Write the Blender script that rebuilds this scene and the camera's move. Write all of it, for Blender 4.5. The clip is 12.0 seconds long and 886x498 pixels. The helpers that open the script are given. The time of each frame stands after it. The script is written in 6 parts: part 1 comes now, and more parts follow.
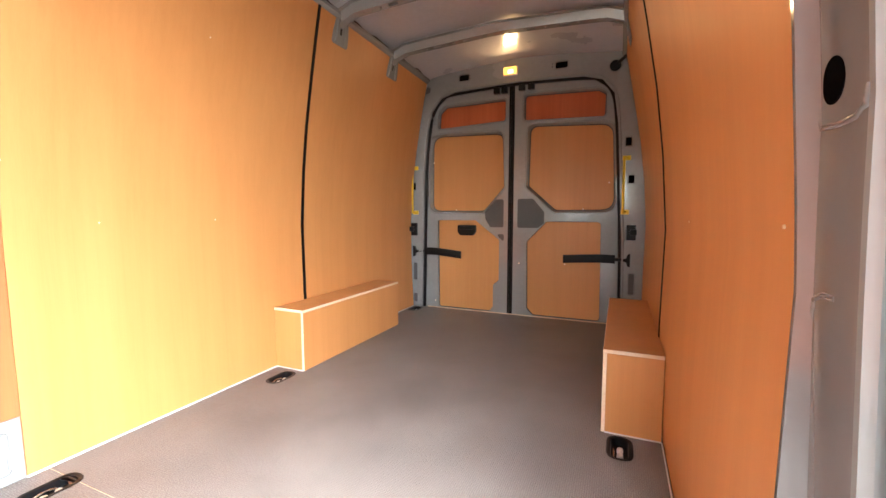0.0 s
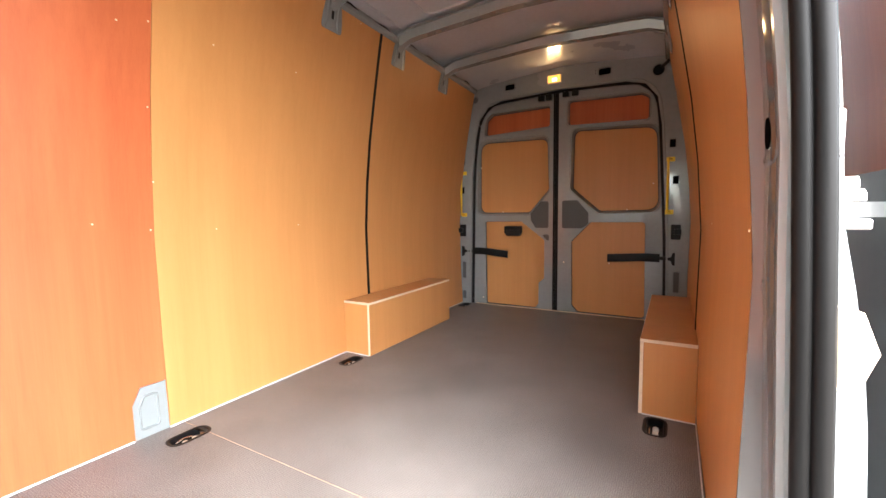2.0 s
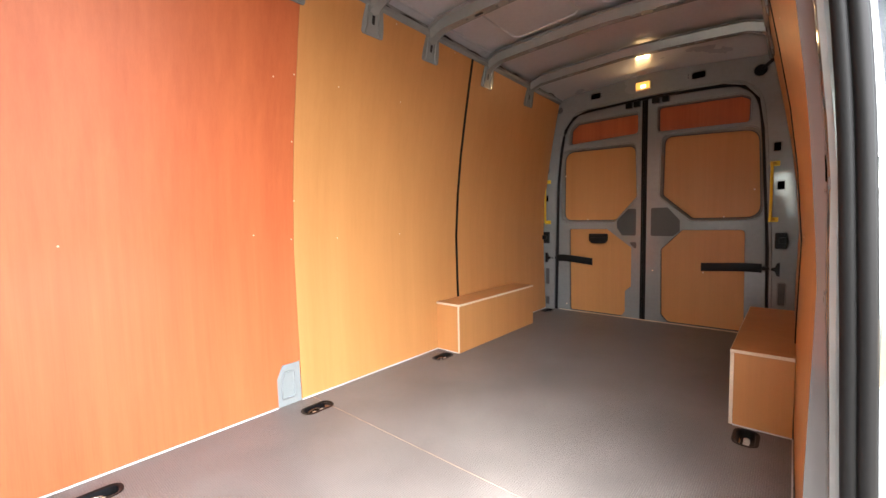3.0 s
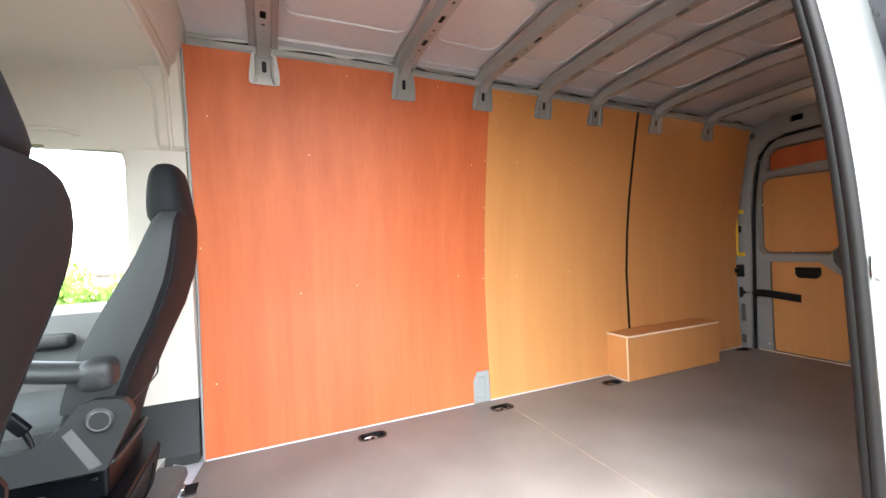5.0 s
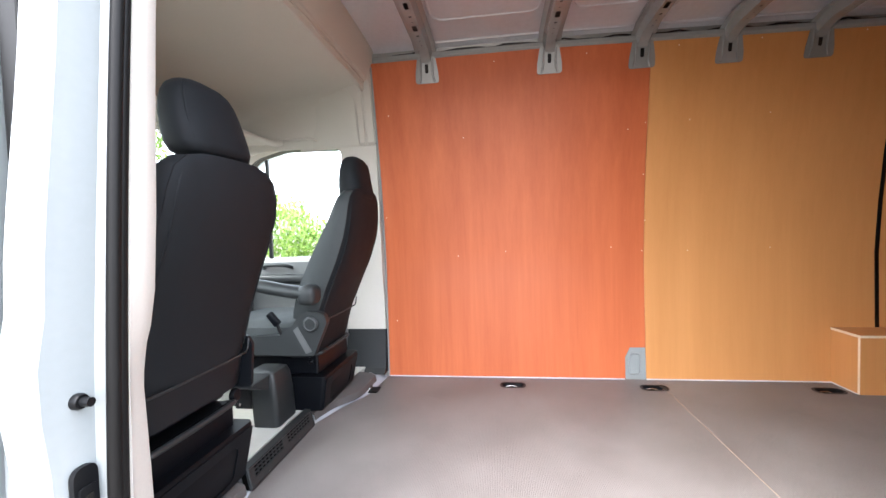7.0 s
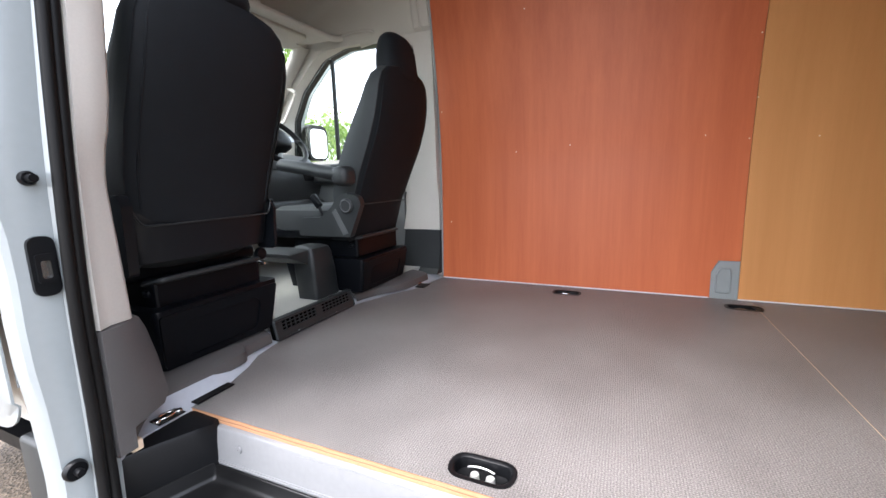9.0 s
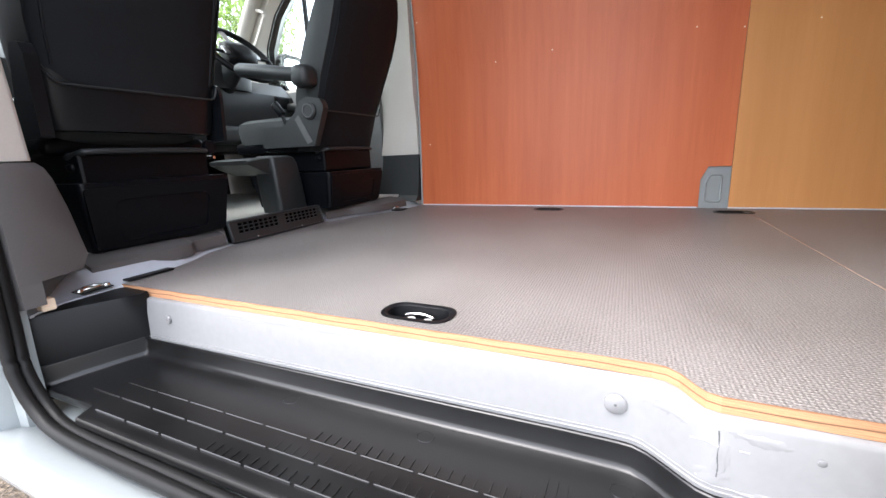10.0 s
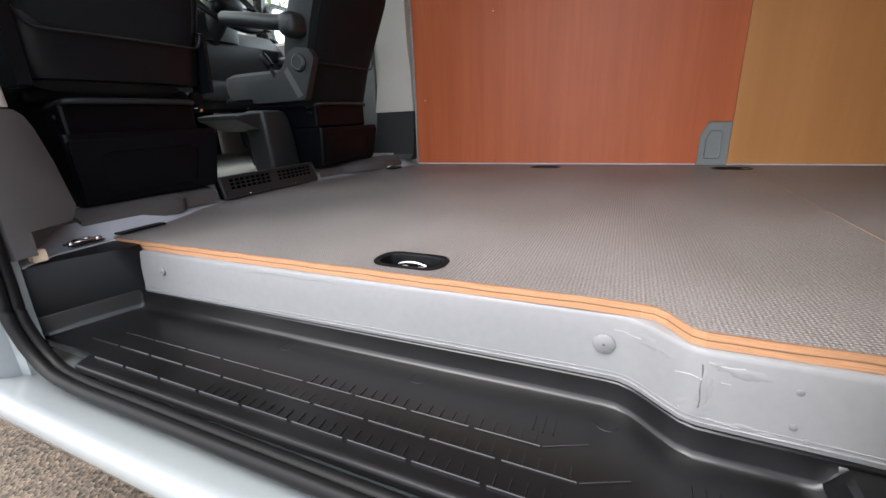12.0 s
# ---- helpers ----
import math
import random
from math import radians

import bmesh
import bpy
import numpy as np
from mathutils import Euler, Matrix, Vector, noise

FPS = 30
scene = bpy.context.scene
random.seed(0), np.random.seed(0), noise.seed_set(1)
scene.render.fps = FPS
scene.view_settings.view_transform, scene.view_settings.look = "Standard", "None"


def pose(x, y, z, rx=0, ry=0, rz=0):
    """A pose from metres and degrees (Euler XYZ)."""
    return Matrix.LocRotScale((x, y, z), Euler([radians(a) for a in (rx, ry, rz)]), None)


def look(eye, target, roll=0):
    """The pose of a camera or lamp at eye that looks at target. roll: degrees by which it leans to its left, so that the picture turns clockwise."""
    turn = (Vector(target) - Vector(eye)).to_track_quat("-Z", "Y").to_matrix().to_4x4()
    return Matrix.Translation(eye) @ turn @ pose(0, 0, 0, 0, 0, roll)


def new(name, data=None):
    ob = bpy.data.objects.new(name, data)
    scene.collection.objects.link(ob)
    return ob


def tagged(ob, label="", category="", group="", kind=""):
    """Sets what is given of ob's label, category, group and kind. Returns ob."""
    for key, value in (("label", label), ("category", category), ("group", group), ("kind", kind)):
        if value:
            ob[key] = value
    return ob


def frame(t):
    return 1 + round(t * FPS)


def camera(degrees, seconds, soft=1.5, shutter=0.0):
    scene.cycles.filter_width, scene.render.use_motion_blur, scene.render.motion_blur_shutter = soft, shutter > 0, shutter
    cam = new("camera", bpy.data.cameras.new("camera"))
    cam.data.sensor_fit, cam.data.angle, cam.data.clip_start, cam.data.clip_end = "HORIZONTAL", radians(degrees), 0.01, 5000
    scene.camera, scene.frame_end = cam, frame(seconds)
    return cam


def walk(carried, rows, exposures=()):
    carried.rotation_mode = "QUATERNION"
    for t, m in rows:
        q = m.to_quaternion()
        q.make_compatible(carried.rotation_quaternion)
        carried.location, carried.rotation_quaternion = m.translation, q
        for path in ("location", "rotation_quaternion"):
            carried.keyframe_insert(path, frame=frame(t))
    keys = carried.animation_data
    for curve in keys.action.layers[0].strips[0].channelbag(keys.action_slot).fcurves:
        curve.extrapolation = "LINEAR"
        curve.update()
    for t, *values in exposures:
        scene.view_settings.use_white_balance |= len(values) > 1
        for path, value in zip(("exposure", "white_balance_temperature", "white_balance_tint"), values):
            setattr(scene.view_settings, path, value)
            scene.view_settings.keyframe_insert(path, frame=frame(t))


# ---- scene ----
cam = camera(94.9, 12.0)
PATH = [
    (0, (0.722, 1.32, 0.779), (-0.068, 3.149, 0.608), -0.0),
    (0.5, (0.734, 1.308, 0.78), (-0.076, 3.129, 0.613), -0.3),
    (1, (0.743, 1.26, 0.789), (-0.093, 3.069, 0.621), -0.5),
    (1.5, (0.764, 1.189, 0.79), (-0.124, 2.973, 0.62), -0.6),
    (2, (0.789, 1.102, 0.796), (-0.196, 2.834, 0.628), -0.8),
    (2.5, (0.812, 1.001, 0.799), (-0.317, 2.645, 0.639), -0.8),
    (3, (0.859, 0.914, 0.828), (-0.444, 2.425, 0.688), -1.1),
    (3.2, (0.91, 0.911, 0.815), (-0.479, 2.346, 0.705), -1.3),
    (4.8, (1.335, 0.666, 0.987), (-0.467, 1.533, 0.941), -1.7),
    (5, (1.342, 0.649, 0.953), (-0.495, 1.441, 0.949), -2.4),
    (5.5, (1.369, 0.68, 0.953), (-0.545, 1.26, 0.939), -2.3),
    (5.9, (1.43, 0.779, 0.944), (-0.534, 1.152, 0.915), -2.0),
    (6, (1.42, 0.817, 0.943), (-0.554, 1.139, 0.91), -2.1),
    (6.5, (1.501, 0.934, 0.931), (-0.498, 0.964, 0.883), -2.0),
    (7, (1.611, 1.045, 0.899), (-0.369, 0.776, 0.817), -1.9),
    (7.2, (1.635, 1.076, 0.897), (-0.33, 0.717, 0.801), -1.8),
    (8.8, (1.453, 1.325, 0.689), (-0.366, 0.551, 0.384), -1.3),
    (9, (1.419, 1.365, 0.611), (-0.381, 0.56, 0.272), -1.6),
    (9.5, (1.358, 1.443, 0.413), (-0.423, 0.625, 0.014), -2.2),
    (10, (1.327, 1.465, 0.292), (-0.444, 0.653, -0.161), -2.5),
    (10.5, (1.309, 1.468, 0.205), (-0.457, 0.656, -0.265), -2.8),
    (11, (1.302, 1.464, 0.181), (-0.46, 0.66, -0.315), -2.8),
    (11.5, (1.306, 1.468, 0.186), (-0.448, 0.67, -0.35), -2.7),
    (12, (1.328, 1.473, 0.259), (-0.404, 0.685, -0.359), -2.6),
]
EXPOSURES = [(0, 4.6, 6500, 11), (2.5, 4.0, 6500, 10), (5, 3.7, 6450, 10), (5.5, 3.9, 6280, 10), (6, 3.84, 6230, 10), (7, 3.2, 6250, 12), (9, 2.32, 6230, 13), (9.5, 2.5, 6220, 13), (10.5, 2.08, 6350, 12), (11, 1.84, 6350, 12), (12, 1.62, 6400, 11)]
SKY, SUN, LAMP, LAMP_W = 0.47, 0.13, 0.11, 0.07
walk(cam, [(t, look(eye, target, roll)) for t, eye, target, roll in PATH], EXPOSURES)

# ---- light ----
world = bpy.data.worlds.new("overcast_sky")
scene.world = world
world.use_nodes = True
wn, wl = world.node_tree.nodes, world.node_tree.links
wn.clear()
sky = wn.new("ShaderNodeTexSky")
sky.sky_type, sky.sun_disc = "NISHITA", False
sky.sun_elevation, sky.sun_rotation = radians(66), radians(130)
sky.air_density, sky.dust_density, sky.ozone_density = 1.0, 4.0, 1.0
grey = wn.new("ShaderNodeRGBToBW")
mix = wn.new("ShaderNodeMixRGB")
mix.inputs[0].default_value = 0.65
bg = wn.new("ShaderNodeBackground")
bg.inputs[1].default_value = SKY
wout = wn.new("ShaderNodeOutputWorld")
wl.new(sky.outputs[0], grey.inputs[0])
wl.new(sky.outputs[0], mix.inputs[1])
wl.new(grey.outputs[0], mix.inputs[2])
even = wn.new("ShaderNodeGamma")
even.inputs[1].default_value = 0.78
wl.new(mix.outputs[0], even.inputs[0])
wl.new(even.outputs[0], bg.inputs[0])
wl.new(bg.outputs[0], wout.inputs[0])

sun_data = bpy.data.lights.new("sun", "SUN")
sun_data.energy, sun_data.angle, sun_data.color = SUN, radians(60), (1.0, 0.97, 0.93)
sun = new("sun", sun_data)
sun.matrix_world = look((2.73, -2.29, 8), (0, 0, 0))


# ---- materials ----
def material(name, color, rough=0.5, metal=0.0, var=0.12, scale=6.0, fine=90.0, bump=0.0, stretch=(1, 1, 1), coat=0.0, tint=None, dist=0.002, spec=0.5, coat_rough=0.12):
    """Paint, cloth, plastic: a base colour varied at two scales, with fine relief."""
    m = bpy.data.materials.new(name)
    m.use_nodes = True
    n, l = m.node_tree.nodes, m.node_tree.links
    b = n["Principled BSDF"]
    co = n.new("ShaderNodeTexCoord")
    mp = n.new("ShaderNodeMapping")
    mp.inputs["Scale"].default_value = stretch
    l.new(co.outputs["Object"], mp.inputs[0])
    a = n.new("ShaderNodeTexNoise")
    a.inputs["Scale"].default_value, a.inputs["Detail"].default_value = scale, 5
    f = n.new("ShaderNodeTexNoise")
    f.inputs["Scale"].default_value, f.inputs["Detail"].default_value = fine, 3
    l.new(mp.outputs[0], a.inputs[0])
    l.new(mp.outputs[0], f.inputs[0])
    add = n.new("ShaderNodeMath")
    add.operation = "MULTIPLY_ADD"
    add.inputs[1].default_value, add.inputs[2].default_value = 0.5, 0.0
    l.new(f.outputs[0], add.inputs[0])
    add2 = n.new("ShaderNodeMath")
    add2.operation = "MULTIPLY_ADD"
    add2.inputs[1].default_value = 0.5
    l.new(a.outputs[0], add2.inputs[0])
    l.new(add.outputs[0], add2.inputs[2])
    ramp = n.new("ShaderNodeValToRGB")
    ramp.color_ramp.elements[0].position, ramp.color_ramp.elements[1].position = 0.3, 0.7
    t = tint or color
    ramp.color_ramp.elements[0].color = (*[c * (1 - var) for c in color], 1)
    ramp.color_ramp.elements[1].color = (*[min(1, c * (1 + var)) for c in t], 1)
    l.new(add2.outputs[0], ramp.inputs[0])
    l.new(ramp.outputs[0], b.inputs["Base Color"])
    rr = n.new("ShaderNodeMapRange")
    rr.inputs["To Min"].default_value, rr.inputs["To Max"].default_value = max(0.03, rough - 0.07), min(1, rough + 0.07)
    l.new(a.outputs[0], rr.inputs["Value"])
    l.new(rr.outputs[0], b.inputs["Roughness"])
    b.inputs["Metallic"].default_value = metal
    b.inputs["Specular IOR Level"].default_value = spec
    b.inputs["Coat Weight"].default_value = coat
    b.inputs["Coat Roughness"].default_value = coat_rough
    if bump:
        bp = n.new("ShaderNodeBump")
        bp.inputs["Strength"].default_value, bp.inputs["Distance"].default_value = bump, dist
        l.new(f.outputs[0], bp.inputs["Height"])
        l.new(bp.outputs[0], b.inputs["Normal"])
    return m


def laminate(name, dark, light, rough=0.36, grain=1.0):
    """Wood-print laminate board with upright grain."""
    m = bpy.data.materials.new(name)
    m.use_nodes = True
    n, l = m.node_tree.nodes, m.node_tree.links
    b = n["Principled BSDF"]
    co = n.new("ShaderNodeTexCoord")
    outs = []
    for sc, st, det in ((3.4, (2.6, 2.6, 0.11), 4), (26.0, (2.0, 2.0, 0.05), 4), (150.0, (2.0, 2.0, 0.03), 2), (1.3, (1, 1, 0.8), 2)):
        mp = n.new("ShaderNodeMapping")
        mp.inputs["Scale"].default_value = st
        tx = n.new("ShaderNodeTexNoise")
        tx.inputs["Scale"].default_value, tx.inputs["Detail"].default_value = sc, det
        l.new(co.outputs["Object"], mp.inputs[0])
        l.new(mp.outputs[0], tx.inputs[0])
        outs.append(tx.outputs[0])
    total = None
    for o, w in zip(outs, (0.46, 0.22, 0.12, 0.20)):
        ma = n.new("ShaderNodeMath")
        ma.operation = "MULTIPLY_ADD"
        ma.inputs[1].default_value = w
        ma.inputs[2].default_value = 0.0
        l.new(o, ma.inputs[0])
        if total is not None:
            l.new(total, ma.inputs[2])
        total = ma.outputs[0]
    ramp = n.new("ShaderNodeValToRGB")
    ramp.color_ramp.elements[0].position, ramp.color_ramp.elements[1].position = 0.5 - 0.13 / grain, 0.5 + 0.13 / grain
    ramp.color_ramp.elements[0].color, ramp.color_ramp.elements[1].color = (*dark, 1), (*light, 1)
    l.new(total, ramp.inputs[0])
    l.new(ramp.outputs[0], b.inputs["Base Color"])
    rr = n.new("ShaderNodeMapRange")
    rr.inputs["To Min"].default_value, rr.inputs["To Max"].default_value = rough - 0.06, rough + 0.1
    l.new(outs[3], rr.inputs["Value"])
    l.new(rr.outputs[0], b.inputs["Roughness"])
    bp = n.new("ShaderNodeBump")
    bp.inputs["Strength"].default_value, bp.inputs["Distance"].default_value = 0.12, 0.0006
    b.inputs["Specular IOR Level"].default_value = 0.32
    l.new(outs[2], bp.inputs["Height"])
    l.new(bp.outputs[0], b.inputs["Normal"])
    return m


def mesh_floor(name):
    """Phenolic-faced floor board: brown-grey film pressed with a fine wire-mesh relief."""
    m = bpy.data.materials.new(name)
    m.use_nodes = True
    n, l = m.node_tree.nodes, m.node_tree.links
    b = n["Principled BSDF"]
    co = n.new("ShaderNodeTexCoord")
    waves = []
    for axis in ("X", "Y"):
        w = n.new("ShaderNodeTexWave")
        w.bands_direction = axis
        w.inputs["Scale"].default_value = 52.0
        w.inputs["Distortion"].default_value = 0.8
        w.inputs["Detail"].default_value = 2.0
        l.new(co.outputs["Object"], w.inputs[0])
        waves.append(w.outputs["Fac"])
    mul = n.new("ShaderNodeMath")
    mul.operation = "MULTIPLY"
    l.new(waves[0], mul.inputs[0])
    l.new(waves[1], mul.inputs[1])
    big = n.new("ShaderNodeTexNoise")
    big.inputs["Scale"].default_value, big.inputs["Detail"].default_value = 3.0, 6
    small = n.new("ShaderNodeTexNoise")
    small.inputs["Scale"].default_value, small.inputs["Detail"].default_value = 260.0, 2
    for t in (big, small):
        l.new(co.outputs["Object"], t.inputs[0])
    add = n.new("ShaderNodeMath")
    add.operation = "MULTIPLY_ADD"
    add.inputs[1].default_value = 0.45
    l.new(small.outputs[0], add.inputs[0])
    l.new(big.outputs[0], add.inputs[2])
    ramp = n.new("ShaderNodeValToRGB")
    ramp.color_ramp.elements[0].position, ramp.color_ramp.elements[1].position = 0.45, 1.0
    ramp.color_ramp.elements[0].color, ramp.color_ramp.elements[1].color = (0.138, 0.126, 0.119, 1), (0.235, 0.218, 0.207, 1)
    l.new(add.outputs[0], ramp.inputs[0])
    speck = n.new("ShaderNodeTexNoise")
    speck.inputs["Scale"].default_value, speck.inputs["Detail"].default_value = 300.0, 3
    l.new(co.outputs["Object"], speck.inputs[0])
    sr = n.new("ShaderNodeMapRange")
    sr.inputs["From Min"].default_value, sr.inputs["From Max"].default_value = 0.36, 0.64
    sr.inputs["To Min"].default_value, sr.inputs["To Max"].default_value = 0.55, 1.25
    l.new(speck.outputs[0], sr.inputs["Value"])
    sm = n.new("ShaderNodeMixRGB")
    sm.blend_type = "MULTIPLY"
    sm.inputs[0].default_value = 1.0
    l.new(ramp.outputs[0], sm.inputs[1])
    l.new(sr.outputs[0], sm.inputs[2])
    wires = n.new("ShaderNodeMapRange")
    wires.inputs["To Min"].default_value, wires.inputs["To Max"].default_value = 0.91, 1.19
    l.new(mul.outputs[0], wires.inputs["Value"])
    sm2 = n.new("ShaderNodeMixRGB")
    sm2.blend_type = "MULTIPLY"
    sm2.inputs[0].default_value = 1.0
    l.new(sm.outputs[0], sm2.inputs[1])
    l.new(wires.outputs[0], sm2.inputs[2])
    l.new(sm2.outputs[0], b.inputs["Base Color"])
    rr = n.new("ShaderNodeMapRange")
    rr.inputs["To Min"].default_value, rr.inputs["To Max"].default_value = 0.32, 0.46
    b.inputs["Specular IOR Level"].default_value = 0.45
    l.new(big.outputs[0], rr.inputs["Value"])
    l.new(rr.outputs[0], b.inputs["Roughness"])
    hs = n.new("ShaderNodeMath")
    hs.operation = "MULTIPLY_ADD"
    hs.inputs[1].default_value = 1.1
    l.new(small.outputs[0], hs.inputs[0])
    l.new(mul.outputs[0], hs.inputs[2])
    bp = n.new("ShaderNodeBump")
    bp.inputs["Strength"].default_value, bp.inputs["Distance"].default_value = 0.82, 0.0014
    l.new(hs.outputs[0], bp.inputs["Height"])
    l.new(bp.outputs[0], b.inputs["Normal"])
    return m


def asphalt(name):
    m = bpy.data.materials.new(name)
    m.use_nodes = True
    n, l = m.node_tree.nodes, m.node_tree.links
    b = n["Principled BSDF"]
    co = n.new("ShaderNodeTexCoord")
    v = n.new("ShaderNodeTexVoronoi")
    v.inputs["Scale"].default_value = 95.0
    nz = n.new("ShaderNodeTexNoise")
    nz.inputs["Scale"].default_value, nz.inputs["Detail"].default_value = 2.5, 8
    l.new(co.outputs["Object"], v.inputs[0])
    l.new(co.outputs["Object"], nz.inputs[0])
    ramp = n.new("ShaderNodeValToRGB")
    ramp.color_ramp.elements[0].position, ramp.color_ramp.elements[1].position = 0.22, 0.86
    ramp.color_ramp.elements[0].color, ramp.color_ramp.elements[1].color = (0.010, 0.0078, 0.0055, 1), (0.215, 0.164, 0.115, 1)
    mm = n.new("ShaderNodeMixRGB")
    mm.inputs[0].default_value = 0.5
    l.new(v.outputs["Color"], mm.inputs[1])
    l.new(nz.outputs[0], mm.inputs[2])
    l.new(mm.outputs[0], ramp.inputs[0])
    l.new(ramp.outputs[0], b.inputs["Base Color"])
    b.inputs["Roughness"].default_value = 0.85
    bp = n.new("ShaderNodeBump")
    bp.inputs["Strength"].default_value, bp.inputs["Distance"].default_value = 0.8, 0.006
    l.new(v.outputs["Distance"], bp.inputs["Height"])
    l.new(bp.outputs[0], b.inputs["Normal"])
    return m


def ply_edge(name):
    """Cut edge of film-faced ply: two pale orange layers with a dark glue line and dark film."""
    m = material(name, (0.43, 0.222, 0.112), 0.75, var=0.42, scale=16, fine=110, stretch=(1, 1, 60), bump=0.25)
    n, l = m.node_tree.nodes, m.node_tree.links
    b = n["Principled BSDF"]
    old = b.inputs["Base Color"].links[0].from_socket
    co = n.new("ShaderNodeTexCoord")
    sep = n.new("ShaderNodeSeparateXYZ")
    l.new(co.outputs["Object"], sep.inputs[0])
    wob = n.new("ShaderNodeTexNoise")
    wob.inputs["Scale"].default_value = 13.0
    l.new(co.outputs["Object"], wob.inputs[0])
    wadd = n.new("ShaderNodeMath")
    wadd.operation = "MULTIPLY_ADD"
    wadd.inputs[1].default_value = 0.006
    l.new(wob.outputs[0], wadd.inputs[0])
    l.new(sep.outputs["Z"], wadd.inputs[2])
    rng = n.new("ShaderNodeMapRange")
    rng.inputs["From Min"].default_value, rng.inputs["From Max"].default_value = -0.020, 0.002
    l.new(wadd.outputs[0], rng.inputs["Value"])
    ramp = n.new("ShaderNodeValToRGB")
    ramp.color_ramp.interpolation = "EASE"
    e = ramp.color_ramp.elements
    e[0].position, e[0].color = 0.0, (0.45, 0.45, 0.45, 1)
    e[1].position, e[1].color = 1.0, (0.55, 0.5, 0.5, 1)
    for p, c in ((0.08, 0.95), (0.44, 1.0), (0.49, 0.35), (0.53, 0.35), (0.58, 1.0), (0.93, 1.0)):
        e.new(p).color = (c, c, c, 1)
    l.new(rng.outputs[0], ramp.inputs[0])
    mx = n.new("ShaderNodeMixRGB")
    mx.blend_type = "MULTIPLY"
    mx.inputs[0].default_value = 1.0
    l.new(old, mx.inputs[1])
    l.new(ramp.outputs[0], mx.inputs[2])
    l.new(mx.outputs[0], b.inputs["Base Color"])
    return m


def leaf_material(name, a, c):
    m = bpy.data.materials.new(name)
    m.use_nodes = True
    n, l = m.node_tree.nodes, m.node_tree.links
    b = n["Principled BSDF"]
    g = n.new("ShaderNodeNewGeometry")
    ramp = n.new("ShaderNodeValToRGB")
    ramp.color_ramp.elements[0].color, ramp.color_ramp.elements[1].color = (*a, 1), (*c, 1)
    l.new(g.outputs["Random Per Island"], ramp.inputs[0])
    l.new(ramp.outputs[0], b.inputs["Base Color"])
    b.inputs["Roughness"].default_value = 0.55
    tr = n.new("ShaderNodeBsdfTranslucent")
    l.new(ramp.outputs[0], tr.inputs[0])
    mx = n.new("ShaderNodeMixShader")
    mx.inputs[0].default_value = 0.45
    l.new(b.outputs[0], mx.inputs[1])
    l.new(tr.outputs[0], mx.inputs[2])
    l.new(mx.outputs[0], n["Material Output"].inputs[0])
    return m


def glass(name, tint=(0.93, 0.97, 0.95)):
    m = bpy.data.materials.new(name)
    m.use_nodes = True
    n, l = m.node_tree.nodes, m.node_tree.links
    n.remove(n["Principled BSDF"])
    t = n.new("ShaderNodeBsdfTransparent")
    t.inputs[0].default_value = (*tint, 1)
    gl = n.new("ShaderNodeBsdfGlossy")
    gl.inputs["Roughness"].default_value = 0.02
    lw = n.new("ShaderNodeLayerWeight")
    pw = n.new("ShaderNodeMath")
    pw.operation = "POWER"
    pw.inputs[1].default_value = 4.0
    fr = n.new("ShaderNodeMath")
    fr.operation = "MULTIPLY_ADD"
    fr.inputs[1].default_value, fr.inputs[2].default_value = 0.55, 0.03
    l.new(lw.outputs["Facing"], pw.inputs[0])
    l.new(pw.outputs[0], fr.inputs[0])
    mx = n.new("ShaderNodeMixShader")
    l.new(fr.outputs[0], mx.inputs[0])
    l.new(t.outputs[0], mx.inputs[1])
    l.new(gl.outputs[0], mx.inputs[2])
    l.new(mx.outputs[0], n["Material Output"].inputs[0])
    return m


def glow(name, color, strength):
    m = bpy.data.materials.new(name)
    m.use_nodes = True
    b = m.node_tree.nodes["Principled BSDF"]
    b.inputs["Base Color"].default_value = (*color, 1)
    b.inputs["Emission Color"].default_value = (*color, 1)
    b.inputs["Emission Strength"].default_value = strength
    return m


M_YELLOW = laminate("beech_laminate", (0.485, 0.216, 0.071), (0.575, 0.268, 0.095), 0.42, 0.75)
M_RED = laminate("mahogany_laminate", (0.40, 0.091, 0.031), (0.53, 0.138, 0.050), 0.42, 0.9)
M_EDGE = material("pale_board_edge", (0.72, 0.58, 0.42), 0.6, var=0.1)
M_PLYEDGE = ply_edge("ply_edge")
M_CARD = material("light_grey_door_card", (0.14, 0.145, 0.143), 0.55, var=0.06, scale=5, fine=260, bump=0.1, dist=0.0006)
M_SMEAR = material("dried_sealant_smear", (0.30, 0.302, 0.305), 0.5, var=0.15)
M_FLOOR = mesh_floor("mesh_film_floor")
M_GREY = material("grey_primer_paint", (0.235, 0.25, 0.254), 0.24, var=0.06, scale=3, fine=40, bump=0.02, coat=0.9, coat_rough=0.06)
# darker copy of the grey frame paint, with the post's shade in its colour
M_GREY_SHADED = material("shaded_grey_pillar_paint", (0.145, 0.144, 0.142), 0.12, var=0.03, scale=3, fine=50, coat=0.8)
M_ROOF = material("grey_roof_paint", (0.44, 0.462, 0.50), 0.3, var=0.07, scale=3, fine=40, coat=0.9, coat_rough=0.08)
M_BODY = material("pale_mint_body_paint", (0.245, 0.268, 0.271), 0.22, var=0.03, scale=2, fine=60, coat=0.6)
M_SILL = material("matt_pale_grey_paint", (0.186, 0.187, 0.189), 0.5, var=0.06, scale=5, fine=70, bump=0.06)
M_SEALANT = material("pale_seam_sealant", (0.64, 0.65, 0.67), 0.45, var=0.06)
